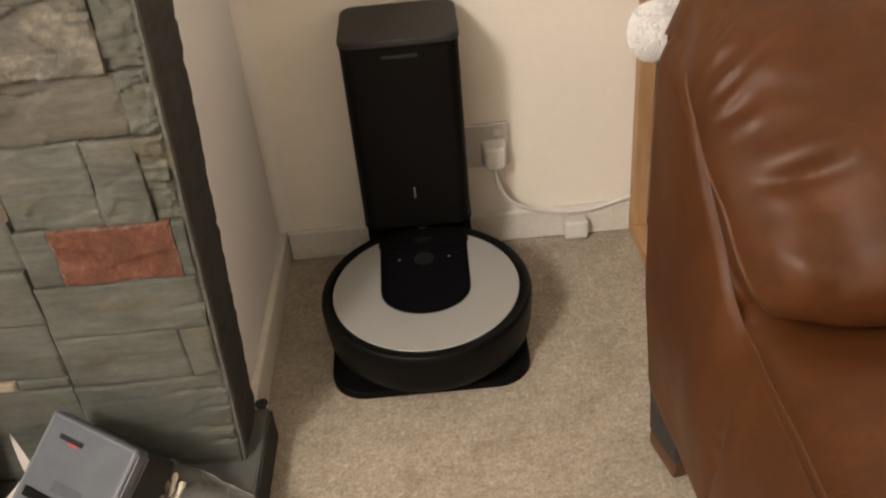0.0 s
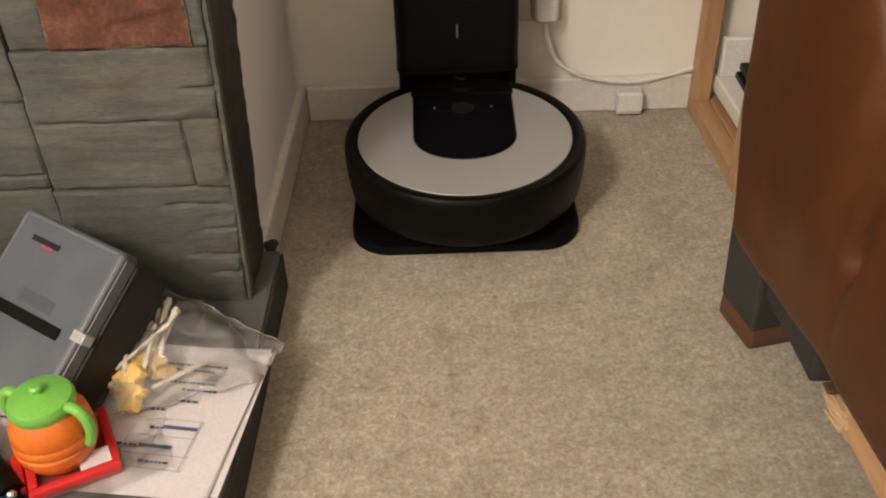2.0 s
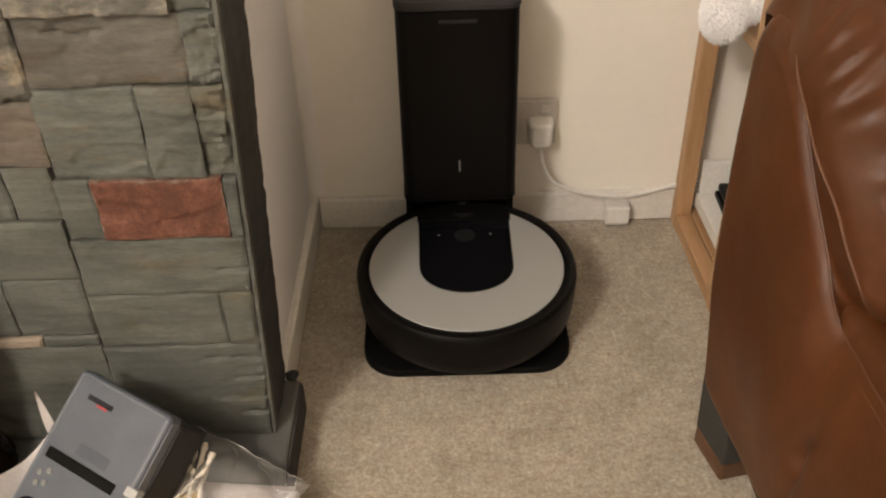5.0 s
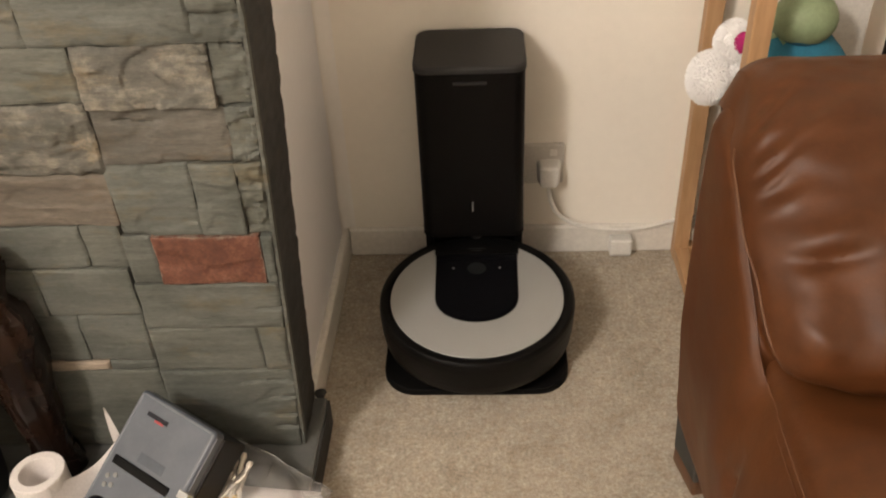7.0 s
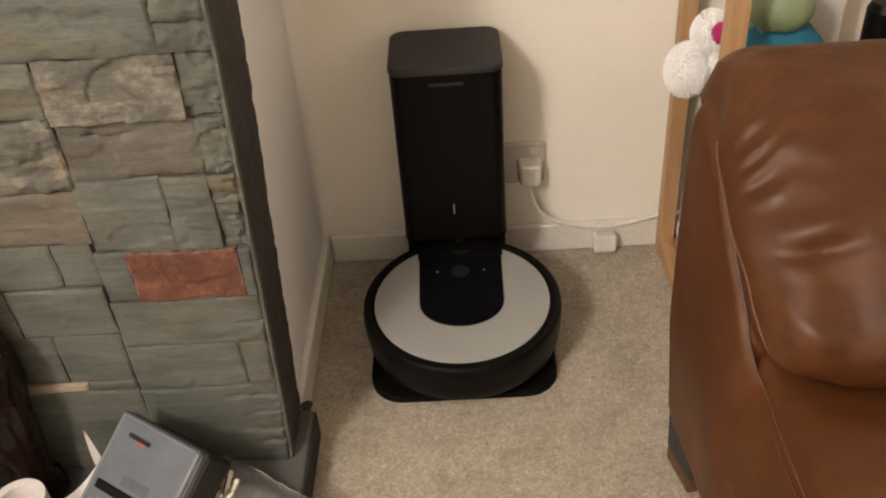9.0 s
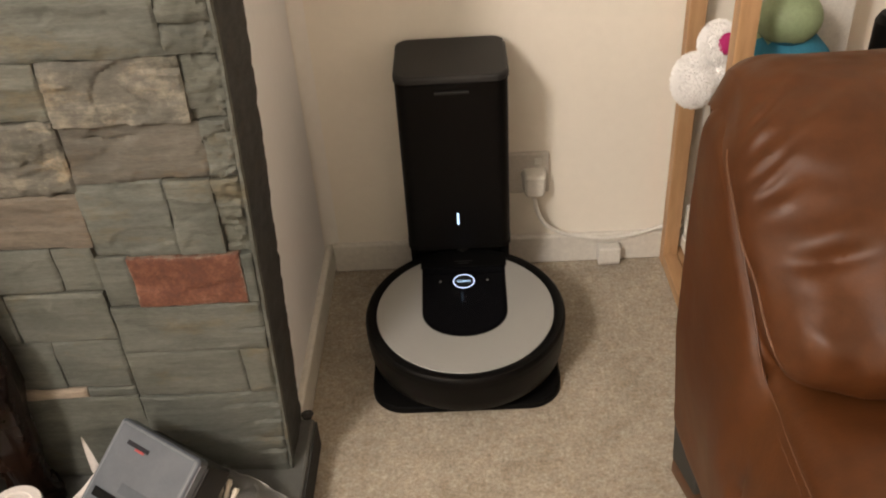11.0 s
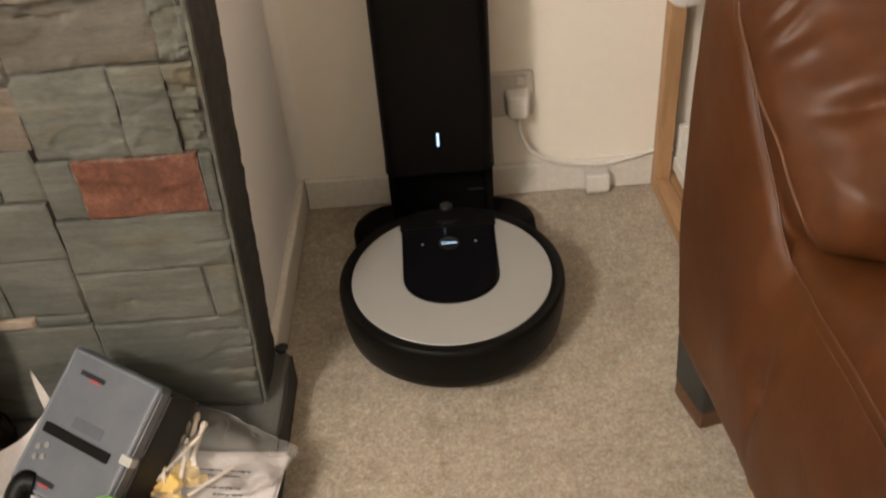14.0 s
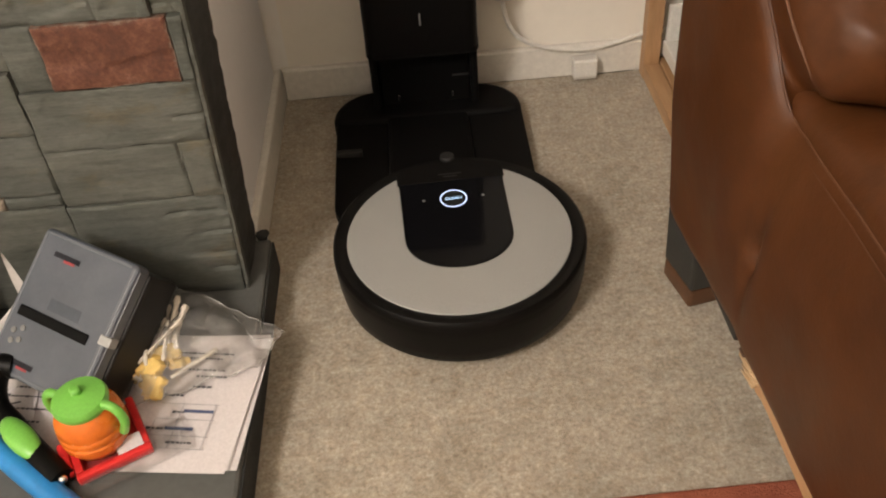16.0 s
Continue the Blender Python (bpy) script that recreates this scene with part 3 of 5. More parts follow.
# plainer courses round about
rng = random.Random(4)
z = 0.060
while z < 2.36:
    top = min(z + rng.uniform(0.07, 0.11), 2.40)
    x = -1.9
    limit = -0.26 if z > 0.899 else -0.79
    if z < 0.899 < top:
        top = 0.900
    while x < limit - 0.002:
        wide = min(x + rng.uniform(0.12, 0.26), limit)
        if limit - wide < 0.05:
            wide = limit
        seed += 1
        part("stone", box(x + 0.001, wide - 0.001, FACE + rng.uniform(-0.004, 0.003), FACE + 0.03, z + 0.001, top - 0.001, 0.003, 1), M_SLATE, facing)
        x = wide
    z = top


def edge_strip():
    """The thin near rim of the side slabs, flush with the face and parted from it by a hairline gap."""
    def place(u, v):
        z = 0.060 + 0.84 * v
        return (edge(z) - 0.0046 + 0.0044 * u + 0.0006 * noise.noise((z * 60, 1.0, u)), FACE + 0.0025 + 0.0020 * noise.noise((z * 45, 2.0, u)), z)
    bm = sheet(2, 260, place)
    made = bmesh.ops.extrude_edge_only(bm, edges=[e for e in bm.edges if e.is_boundary])
    for v in made["geom"]:
        if isinstance(v, bmesh.types.BMVert):
            v.co.y = FACE + 0.0135
    return bm


part("slate_rim", edge_strip(), M_SLATE, facing, "thin slate rim at the corner")


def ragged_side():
    """The side of the facing, coloured dark for its shade: slabs end to end, with a torn far rim."""
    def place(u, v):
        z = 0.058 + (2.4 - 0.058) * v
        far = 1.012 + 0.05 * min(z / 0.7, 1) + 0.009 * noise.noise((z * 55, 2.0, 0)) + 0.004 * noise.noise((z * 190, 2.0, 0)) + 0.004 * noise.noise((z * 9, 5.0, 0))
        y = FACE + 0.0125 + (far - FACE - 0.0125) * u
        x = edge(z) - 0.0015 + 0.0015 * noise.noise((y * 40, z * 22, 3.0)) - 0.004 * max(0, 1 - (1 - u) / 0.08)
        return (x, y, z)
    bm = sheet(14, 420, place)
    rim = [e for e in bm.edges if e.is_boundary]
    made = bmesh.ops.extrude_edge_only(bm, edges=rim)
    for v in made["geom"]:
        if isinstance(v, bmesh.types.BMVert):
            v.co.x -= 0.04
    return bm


part("slate_side", ragged_side(), M_SLATE_SHADED, facing, "slate side of the facing, its shade put into a darker colour")


# ---------------------------------------------------------------- socket, plug and cable on the back wall
socket = thing("wall_socket", (0.078, BACK, 0.212), 0, "pale grey double wall socket beside the dock", "socket")
part("faceplate", box(-0.073, 0.073, -0.011, 0.001, -0.043, 0.043, 0.003, 3), M_GREY_PLATE, socket)
for x in (-0.052, 0.052):
    part("rocker_switch", box(x - 0.007, x + 0.007, -0.0135, -0.010, 0.020, 0.034, 0.001), M_WHITE, socket)
for x in (-0.030, 0.030):
    part("screw", lathe([(0.0, 0), (0.003, 0), (0.003, 0.001), (0, 0.0012)], 12), M_CHROME, socket, at=pose(x, -0.0112, 0.0, 90, 0, 0))

plug = thing("power_plug", (0.122, BACK - 0.011, 0.198), 0, "white three-pin plug pushed into the socket", "plug")
def plug_body():
    """A squat grip: broad at the plate, narrower at its front and towards the lead."""
    bm = prism(rounded(-0.024, 0.024, -0.027, 0.026, (0.012, 0.009)), 0, 0.031, 0.006, 3)
    for v in bm.verts:
        k = v.co.z / 0.031
        v.co.x *= (1 - 0.20 * k) * (1 - 4.5 * max(0.0, -v.co.y - 0.006))
        v.co.y *= 1 - 0.16 * k
    return bm


part("plug_body", plug_body(), M_WHITE, plug, at=pose(0, 0, 0, 90, 0, 0))
part("strain_relief", tube([(0, -0.017, -0.022), (0, -0.017, -0.036)], 0.0045, 12, [1.0, 0.8]), M_WHITE, plug)

cable = thing("power_cable", (0, BACK, 0), 0, "white power cable drooping along the skirting board", "cable")
part("lead", tube(curve_points([(0.122, -0.029, 0.165), (0.127, -0.034, 0.140), (0.142, -0.030, 0.108), (0.170, -0.024, 0.083), (0.205, -0.021, 0.069), (0.245, -0.020, 0.061), (0.290, -0.020, 0.060), (0.335, -0.018, 0.068), (0.395, -0.016, 0.082), (0.47, -0.016, 0.085)], 8), 0.0043, 10), M_WHITE, cable)

junction = thing("cable_box", (0.272, BACK - 0.013, 0), 0, "small white cable junction box on the skirting", "box")
part("cover", box(-0.023, 0.023, -0.026, 0.0, 0.010, 0.045, 0.004, 3), M_WHITE, junction)
part("base", box(-0.021, 0.021, -0.024, -0.001, 0.006, 0.0105, 0.001), M_GREY_PLATE, junction)


# ---------------------------------------------------------------- charging dock
DX = -0.0255
dock = thing("vacuum_dock", (DX, 1.30, 0), 0, "tall black self-emptying robot vacuum dock on the carpet", "dock")


def ramp_plate():
    outline = rounded(-0.159, 0.163, -0.232, 0.128, (0.058, 0.080), 10)
    bm = prism(outline, 0.0, 0.012, 0.004, 2)
    for v in bm.verts:
        if v.co.z > 0.005:
            v.co.z += 0.020 * min(max((v.co.y + 0.225) / 0.20, 0), 1)
    return bm


part("base_plate", ramp_plate(), M_BLACK_MATT, dock, "flat black ramp with rounded corners")
part("shoulder", prism(rounded(-0.1645, 0.1645, 0.030, 0.130, (0.02, 0.078), 8), 0.0, 0.036, 0.012, 5), M_BLACK_MATT, dock)
part("throat", box(-0.078, 0.078, 0.075, 0.172, 0.0, 0.170, 0.004), M_BLACK_MATT, dock)
for side in (-1, 1):
    part("cheek", box(min(side * 0.0785, side * 0.0915), max(side * 0.0785, side * 0.0915), 0.056, 0.172, 0.0, 0.160, 0.003, 2), M_BLACK_MATT, dock)
part("inner_ramp", box(-0.070, 0.070, -0.16, 0.08, 0.010, 0.034, 0.006), M_BLACK_MATT, dock)
part("tower", prism(rounded(-0.0925, 0.0925, 0.024, 0.174, (0.020, 0.014), 8), 0.160, 0.4765, 0.001, 1), M_BLACK, dock)
part("tower_foot_panel", prism(rounded(-0.0935, 0.0935, 0.028, 0.173, (0.020, 0.014), 8), 0.150, 0.168, 0.003, 2), M_BLACK_MATT, dock)


def tower_lid():
    bm = prism(rounded(-0.0945, 0.0945, 0.021, 0.175, (0.026, 0.026), 10), 0.4785, 0.490, 0.005, 3)
    for v in bm.verts:
        if v.co.z > 0.482:
            v.co.z += 0.006 * min(max((v.co.y - 0.03) / 0.10, 0), 1)
    return bm


part("lid", tower_lid(), M_LID_GREY, dock, "charcoal lid with a fine texture")
part("latch", box(-0.028, 0.028, 0.0205, 0.026, 0.4585, 0.4635, 0.001), M_LID_GREY, dock)
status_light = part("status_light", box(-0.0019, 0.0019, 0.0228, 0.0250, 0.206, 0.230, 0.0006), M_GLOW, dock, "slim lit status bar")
part("status_lens", box(-0.0015, 0.0015, 0.0234, 0.0250, 0.208, 0.229, 0.0005), M_DIM, dock, "unlit grey status lens")
# light caught by the step's facet is put in as a lighter grey
part("tread_step", box(-0.157, -0.114, -0.058, -0.047, 0.012, 0.0335, 0.003, 2), M_LID_GREY, dock, "step on the ramp, in lighter charcoal as if catching light")
part("throat_trim", box(0.048, 0.084, 0.0735, 0.0760, 0.083, 0.0865, 0.0008), M_LID_GREY, dock)
for x in (-0.047, 0.047):
    part("charging_contact", box(x - 0.0018, x + 0.0018, 0.070, 0.0765, 0.046, 0.056, 0.0006), M_CHROME, dock)


# ---------------------------------------------------------------- robot vacuum: rear towards +y
def robot_vacuum():
    bot = thing("robot_vacuum", (0, 0, 0), 0, "round black robot vacuum with a silver top ring", "vacuum")
    part("body", lathe([(0.0, 0.012), (0.150, 0.012), (0.1620, 0.016), (0.1675, 0.024), (0.1695, 0.040), (0.1708, 0.060), (0.1716, 0.082), (0.1706, 0.0890), (0.1675, 0.0925), (0.1620, 0.0930), (0.1545, 0.0912), (0.153, 0.0898), (0, 0.0898)], 96), M_BLACK, bot)
    part("bumper", lathe([(0.152, 0.014), (0.1625, 0.0155), (0.1668, 0.021), (0.1680, 0.028), (0.1672, 0.0292), (0.1680, 0.0304), (0.1702, 0.045), (0.1715, 0.070), (0.1715, 0.0795), (0.1697, 0.0860), (0.1660, 0.0893), (0.1610, 0.0908), (0.1560, 0.0905)], 72, 172, 368), M_BLACK, bot, "matt black front bumper")
    part("bumper_edge", lathe([(0.1612, 0.0908), (0.1618, 0.0912), (0.1650, 0.0904), (0.1670, 0.0896), (0.1692, 0.0876), (0.1706, 0.0856), (0.1698, 0.0850)], 72, 180, 360), M_EDGE, bot, "polished black bumper edge")
    part("top_ring", lathe([(0.1522, 0.0885), (0.1518, 0.0902), (0.1508, 0.0912), (0.1310, 0.0921), (0.1250, 0.0924), (0.0, 0.0924)], 96), M_SILVER, bot, "warm silver top cover")
    panel = [(-0.0745, 0.137), (-0.0725, -0.002)]
    for i in range(1, 24):
        a = math.pi * i / 24
        panel.append((-0.0725 * math.cos(a), -0.002 - 0.0665 * math.sin(a) ** 0.92))
    panel += [(0.0725, -0.002), (0.0745, 0.137)]
    rim = [(x * 1.018, y - (0.0014 if y < 0.1 else 0)) for x, y in panel]
    part("panel_rim", prism(rim, 0.0900, 0.0927, 0.0006, 1), M_BLACK_MATT, bot)
    face = part("control_panel", prism(panel, 0.0900, 0.0934, 0.0008, 2), M_PIANO, bot, "glossy black control panel")
    strip = [(-0.0775, 0.112), (0.0775, 0.112), (0.0775, 0.134), (0.068, 0.1475), (0.0, 0.1630), (-0.068, 0.1475), (-0.0775, 0.134)]
    part("dust_bin_lid", prism(strip, 0.0900, 0.0946, 0.0012, 2), M_BLACK_MATT, bot)
    part("camera_button", lathe([(0.0, 0.0905), (0.0105, 0.0905), (0.0105, 0.0985), (0.009, 0.1000), (0, 0.1003)], 24), M_LID_GREY, bot, at=pose(0.0, 0.1655, 0))
    part("button", lathe([(0, 0.0932), (0.0170, 0.0932), (0.0170, 0.0935), (0.0160, 0.0936), (0, 0.0936)], 40), M_BUTTON, face, "dark round button", at=pose(0.0, 0.071, 0))
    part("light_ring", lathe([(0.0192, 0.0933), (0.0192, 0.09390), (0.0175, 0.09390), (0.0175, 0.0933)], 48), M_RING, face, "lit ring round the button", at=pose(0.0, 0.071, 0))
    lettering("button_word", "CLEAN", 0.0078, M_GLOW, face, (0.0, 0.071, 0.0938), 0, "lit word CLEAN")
    for x in (-0.042, 0.042):
        part("small_button", lathe([(0.0, 0.0933), (0.0022, 0.0933), (0.0022, 0.0938), (0, 0.0938)], 12), M_DIM, face, at=pose(x, 0.072, 0))
    for i, wide in enumerate((0.034, 0.020)):
        part("worn_lettering", box(-wide / 2, wide / 2, 0.126 - 0.006 * i, 0.1285 - 0.006 * i, 0.0944, 0.09475), M_LID_GREY, bot)
    for side in (-1, 1):
        part("wheel", lathe([(0, -0.010), (0.032, -0.010), (0.034, -0.007), (0.034, 0.007), (0.032, 0.010), (0, 0.010)], 24), M_BLACK_MATT, bot, at=pose(side * 0.11, 0.0, 0.034, 0, 90, 0))
        part("side_seam", box(side * 0.1645 - 0.004, side * 0.1645 + 0.004, 0.018, 0.030, 0.03, 0.086, 0.002), M_BLACK, bot)
    return bot


robot = robot_vacuum()


# ---------------------------------------------------------------- leather recliner chair
sofa = thing("leather_armchair", (0, 0, 0), 0, "worn brown leather recliner chair with a puffy back cushion", "chair")
EDGE = [(0.700, 0.428), (0.660, 0.452), (0.652, 0.488), (0.686, 0.517), (0.735, 0.549), (0.786, 0.580), (0.830, 0.604), (0.872, 0.626), (0.915, 0.640), (0.948, 0.630), (0.970, 0.580), (0.974, 0.440), (0.945, 0.270), (0.910, 0.140)]
CROWN = [(0.705, 0.426), (0.652, 0.436), (0.610, 0.460), (0.600, 0.514), (0.660, 0.580), (0.720, 0.632), (0.795, 0.666), (0.865, 0.680), (0.925, 0.672), (0.965, 0.640), (0.985, 0.580), (0.985, 0.440), (0.960, 0.270), (0.925, 0.140)]
edge_line = curve_points([(0, y, z) for y, z in EDGE], 8)
crown_line = curve_points([(0, y, z) for y, z in CROWN], 8)


def corner_bend(s):
    """How far the cushion's lower corner is drawn in at a place on its rim."""
    low = float(np.mean(np.interp([s - 0.2, s, s + 0.2], (0, 1, 1.5, 2.2, 2.75, 3.4, 4.1), (0.072, 0.038, 0.024, 0.0125, 0.009, 0.008, 0.0))))
    k = min(max((s - 5.5) / 2.2, 0), 1)
    return low + 0.024 * k * k * (3 - 2 * k)


def cushion_place(u, v):
    k = v * (len(edge_line) - 1)
    i = min(int(k), len(edge_line) - 2)
    a = edge_line[i].lerp(edge_line[i + 1], k - i)
    b = crown_line[i].lerp(crown_line[i + 1], k - i)
    s = v * 13
    bend = corner_bend(s)
    x = 0.262 + bend + (0.76 - 2 * bend) * u
    near = min(u * 0.76, (1 - u) * 0.76) / (0.125 + 0.055 * math.exp(-((s - 3.9) / 1.7) ** 2))
    w = math.sqrt(max(0.0, 1 - (1 - min(near, 1)) ** 2)) if near < 1 else 1.0
    p = a.lerp(b, w)
    # gathered folds running from the side seam, deepest on the upper half
    d = u * 0.76
    fold = 0.0
    for at, lean, depth, reach in ((4.5, 9.0, 0.0030, 0.040), (4.9, 12.0, 0.0024, 0.030), (5.25, 11.0, 0.0036, 0.050), (5.70, 15.0, 0.0024, 0.032), (6.1, 13.0, 0.0020, 0.040)):
        away = s - (at + lean * d)
        fold += depth * math.exp(-(away / 0.12) ** 2) * math.exp(-((d - 0.024) / reach) ** 2) - 0.6 * depth * math.exp(-((away - 0.23) / 0.13) ** 2) * math.exp(-((d - 0.024) / reach) ** 2)
    ridge = 0.013 * math.exp(-((s - 2.9 + 3 * (d - 0.034)) / 1.05) ** 2 - ((d - 0.034) / 0.026) ** 2)
    tuck = -0.0105 * math.exp(-((s - 4.02 - 3.0 * (d - 0.06)) / 0.13) ** 2 - ((d - 0.062) / 0.032) ** 2) + 0.0045 * math.exp(-((s - 4.30 - 4.0 * (d - 0.06)) / 0.20) ** 2 - ((d - 0.070) / 0.040) ** 2)
    gather = 0.0028 * math.sin(95 * d + 9 * noise.noise((d * 12, 3.0, 0))) * math.exp(-((s - 1.7) / 0.55) ** 2) * (0.4 + noise.noise((d * 9, 7.0, 0)))
    pinch = ridge + tuck + gather
    soft = 0.006 * noise.noise((x * 9, v * 14, 1.0)) + 0.0025 * noise.noise((x * 30, v * 40, 6.0))
    grip = min(1.0, d / 0.02) * (1 if 0.8 < s < 8.5 else 0.25)
    fold *= 1.0 + 1.4 * noise.noise((s * 1.9, d * 22, 4.0))
    out = (fold + pinch + soft) * grip
    low = 0.004 * noise.noise((x * 38, 2.0, 0)) * math.exp(-((s - 1.3) / 0.7) ** 2)
    if u == 0 and 5.5 < s < 10.0:
        k = min((s - 5.5) / 2.2, 1, (10.0 - s) / 1.2)
        return (x - 0.013 * k, p.y + 0.002, p.z - 0.030 * k)
    full = 0.011 * math.exp(-((s - 8.0) / 1.3) ** 2) * math.exp(-((d - 0.030) / 0.040) ** 2) * min(1.0, d / 0.006)
    return (x - 0.4 * full, p.y - 0.72 * out + low, p.z + 0.69 * out + full)


part("back_cushion", sheet(250, 230, cushion_place), M_LEATHER, sofa, "puffy creased leather back cushion")


TOP = [(0.10, 0.478), (0.30, 0.463), (0.50, 0.437), (0.63, 0.421), (0.672, 0.415), (0.684, 0.432), (0.700, 0.458), (0.735, 0.490), (0.765, 0.520), (0.800, 0.572), (0.830, 0.604), (0.872, 0.626), (0.915, 0.640), (0.950, 0.630), (1.0, 0.60)]
HEM = [(0.10, 0.180), (0.44, 0.176), (0.55, 0.168), (0.652, 0.166), (0.742, 0.148), (0.868, 0.131), (0.92, 0.131), (1.0, 0.135)]
REAR = [(0.10, 0.900), (0.140, 0.914), (0.270, 0.940), (0.440, 0.958), (0.580, 0.956), (0.650, 0.940)]


KNEE = [(0.10, -0.014), (0.30, -0.006), (0.50, 0.012), (0.64, 0.027), (0.672, 0.026), (0.690, 0.012), (0.735, 0.009), (0.765, 0.005), (0.80, 0.0)]


def along(rows, t):
    """The value at t on a softened line of pairs."""
    xs, ys = [r[0] for r in rows], [r[1] for r in rows]
    return float(np.mean(np.interp([t + d for d in (-0.014, -0.007, 0.0, 0.007, 0.014)], xs, ys)))


def shell_skin(y, z, v, z0, z1, back):
    R = 0.040
    c = (y - 0.10) / (back - 0.10)
    k = min(max((y - (back - R)) / R, 0), 1)
    x = 0.264 + R * (1 - math.sqrt(1 - k * k))
    k = min(max((z0 + 0.035 - z) / 0.035, 0), 1)
    x += 0.030 * (1 - math.sqrt(1 - 0.98 * k * k))
    x -= 0.010 * math.sin(math.pi * v) * (1 - 0.6 * c)
    rise = min(max((y - 0.80) / 0.10, 0), 1)
    k = min(max((z - z1 + 0.010 + 0.045 * rise) / (0.010 + 0.045 * rise), 0), 1)
    past = min(max((y - 0.655) / 0.05, 0), 1)
    x += (0.004 * past + 0.022 * rise) * k * k
    x += 0.003 * past * max(0.0, (v - 0.955) / 0.045) ** 2
    k = min(max((v - 0.45) / 0.55, 0), 1)
    x += along(KNEE, y) * k * k
    crease = math.exp(-((y - 0.628 - 0.10 * (z - 0.30) ** 2) / 0.012) ** 2) * min(max((z - 0.21) / 0.07, 0), 1) * min(max((0.36 - z) / 0.05, 0), 1)
    puff = math.exp(-((y - 0.605) / 0.035) ** 2) * math.exp(-((z - 0.27) / 0.09) ** 2) + 0.6 * math.exp(-((y - 0.70) / 0.04) ** 2) * math.exp(-((z - 0.30) / 0.10) ** 2)
    dimple = math.exp(-((y - 0.628) / 0.012) ** 2 - ((z - 0.300) / 0.014) ** 2)
    x += 0.0085 * crease - 0.006 * puff + 0.011 * dimple
    return x + 0.0035 * noise.noise((y * 8, z * 8, 8.0)) + 0.0005 * noise.noise((y * 24, z * 22, 2.0))


def shell_place(u, v):
    """The chair's outer side: one stretched skin from the rolled front to the rounded back, tucked under at the hem."""
    c = 1 - (1 - u) ** 1.6
    y = 0.10 + 0.86 * c
    z0, z1 = along(HEM, y), along(TOP, y)
    back = along(REAR, z0 + (z1 - z0) * v)
    y = 0.10 + (back - 0.10) * c
    z0, z1 = along(HEM, y), along(TOP, y)
    z = z0 + (z1 - z0) * v
    return (shell_skin(y, z, v, z0, z1, back), y, z)


def shell_top(y):
    """A place on the upper edge of the outer side."""
    z1 = along(TOP, y)
    return Vector((shell_skin(y, z1, 1.0, along(HEM, y), z1, along(REAR, z1)), y, z1))


part("side_panel", sheet(150, 70, shell_place), M_LEATHER, sofa, "smooth brown leather side of the chair")


def gusset_place(u, v):
    """The drawn-in skin between the side's upper edge and the cushion's corner."""
    a = shell_top(0.670 + 0.120 * u)
    s = 0.05 + 4.6 * u ** 1.15
    i = min(int(s * 8), len(edge_line) - 2)
    p = edge_line[i].lerp(edge_line[i + 1], s * 8 - i)
    e = Vector((0.266 + corner_bend(s), p.y + 0.002, p.z - 0.002))
    q = (a + Vector((-0.0005, 0.0, 0.0005))).lerp(e, v)
    dip = 0.008 * math.sin(math.pi * v) * (1 - u)
    dive = 0.040 * max(0.0, 1 - u / 0.10) ** 2
    return (q.x + 0.3 * dive, q.y + dip, q.z - 0.5 * dip - dive)


part("corner_gusset", sheet(60, 14, gusset_place), M_LEATHER, sofa)


def seat_place(u, v):
    y = 0.100 + 0.625 * u
    e = shell_top(min(y, 0.672))
    a = min(v / 0.35, 1) * math.pi / 2
    if v <= 0.35:
        x, z = e.x - 0.0005 + 0.075 * (1 - math.cos(a)), e.z + 0.0005 + (0.470 - e.z) * math.sin(a)
    else:
        x, z = e.x + 0.0745 + 0.68 * (v - 0.35) / 0.65, 0.4705 + 0.006 * math.sin((v - 0.35) / 0.65 * math.pi)
    dip = min(max((y - 0.54) / 0.14, 0), 1)
    z -= 0.062 * dip * dip * (3 - 2 * dip) * min(1, v / 0.6)
    front = 0.06 * max(0.0, 1 - u / 0.12) ** 2
    n = 0.004 * noise.noise((y * 11, x * 12, 3.0)) + 0.0008 * noise.noise((y * 30, x * 28, 5.0))
    return (x, y, z + n * min(1, v / 0.2) - front)


part("seat", sheet(80, 70, seat_place), M_LEATHER, sofa, "leather seat with a rolled side")
part("seat_front", box(0.285, 1.02, 0.085, 0.115, 0.16, 0.375, 0.012, 3), M_LEATHER, sofa)
seam = [Vector((0.2616 + corner_bend((i + 3) / 8), p.y - 0.0014, p.z + 0.0014)) for i, p in enumerate(edge_line[3:50])]
part("piping", tube(seam, 0.0014, 8), M_STITCH, sofa, "pale stitched seam")
part("seat_seam", tube([shell_top(0.12 + 0.55 * i / 40) + Vector((-0.0002, 0, 0.0004)) for i in range(41)], 0.0013, 8), M_SEAM, sofa)
part("stitch_line", tube([shell_top(0.12 + 0.53 * i / 40) + Vector((-0.0035, 0, -0.0100)) for i in range(41)], 0.0006, 6), M_SEAM, sofa)
part("side_piping", tube([shell_top(0.676 + 0.112 * i / 24) + Vector((-0.0008, -0.0008, 0.0004)) for i in range(25)], 0.0016, 8), M_LEATHER, sofa, "worn leather piping")
# dark box added under the hem in place of the shade on the carpet
part("hem_shade", box(0.302, 0.334, 0.712, 0.850, 0.086, 0.160, 0.004), M_GREY_FABRIC, sofa)
part("underframe", box(0.330, 1.0, 0.14, 0.90, 0.115, 0.185, 0.006), M_GREY_FABRIC, sofa, "dark cloth-covered base frame")


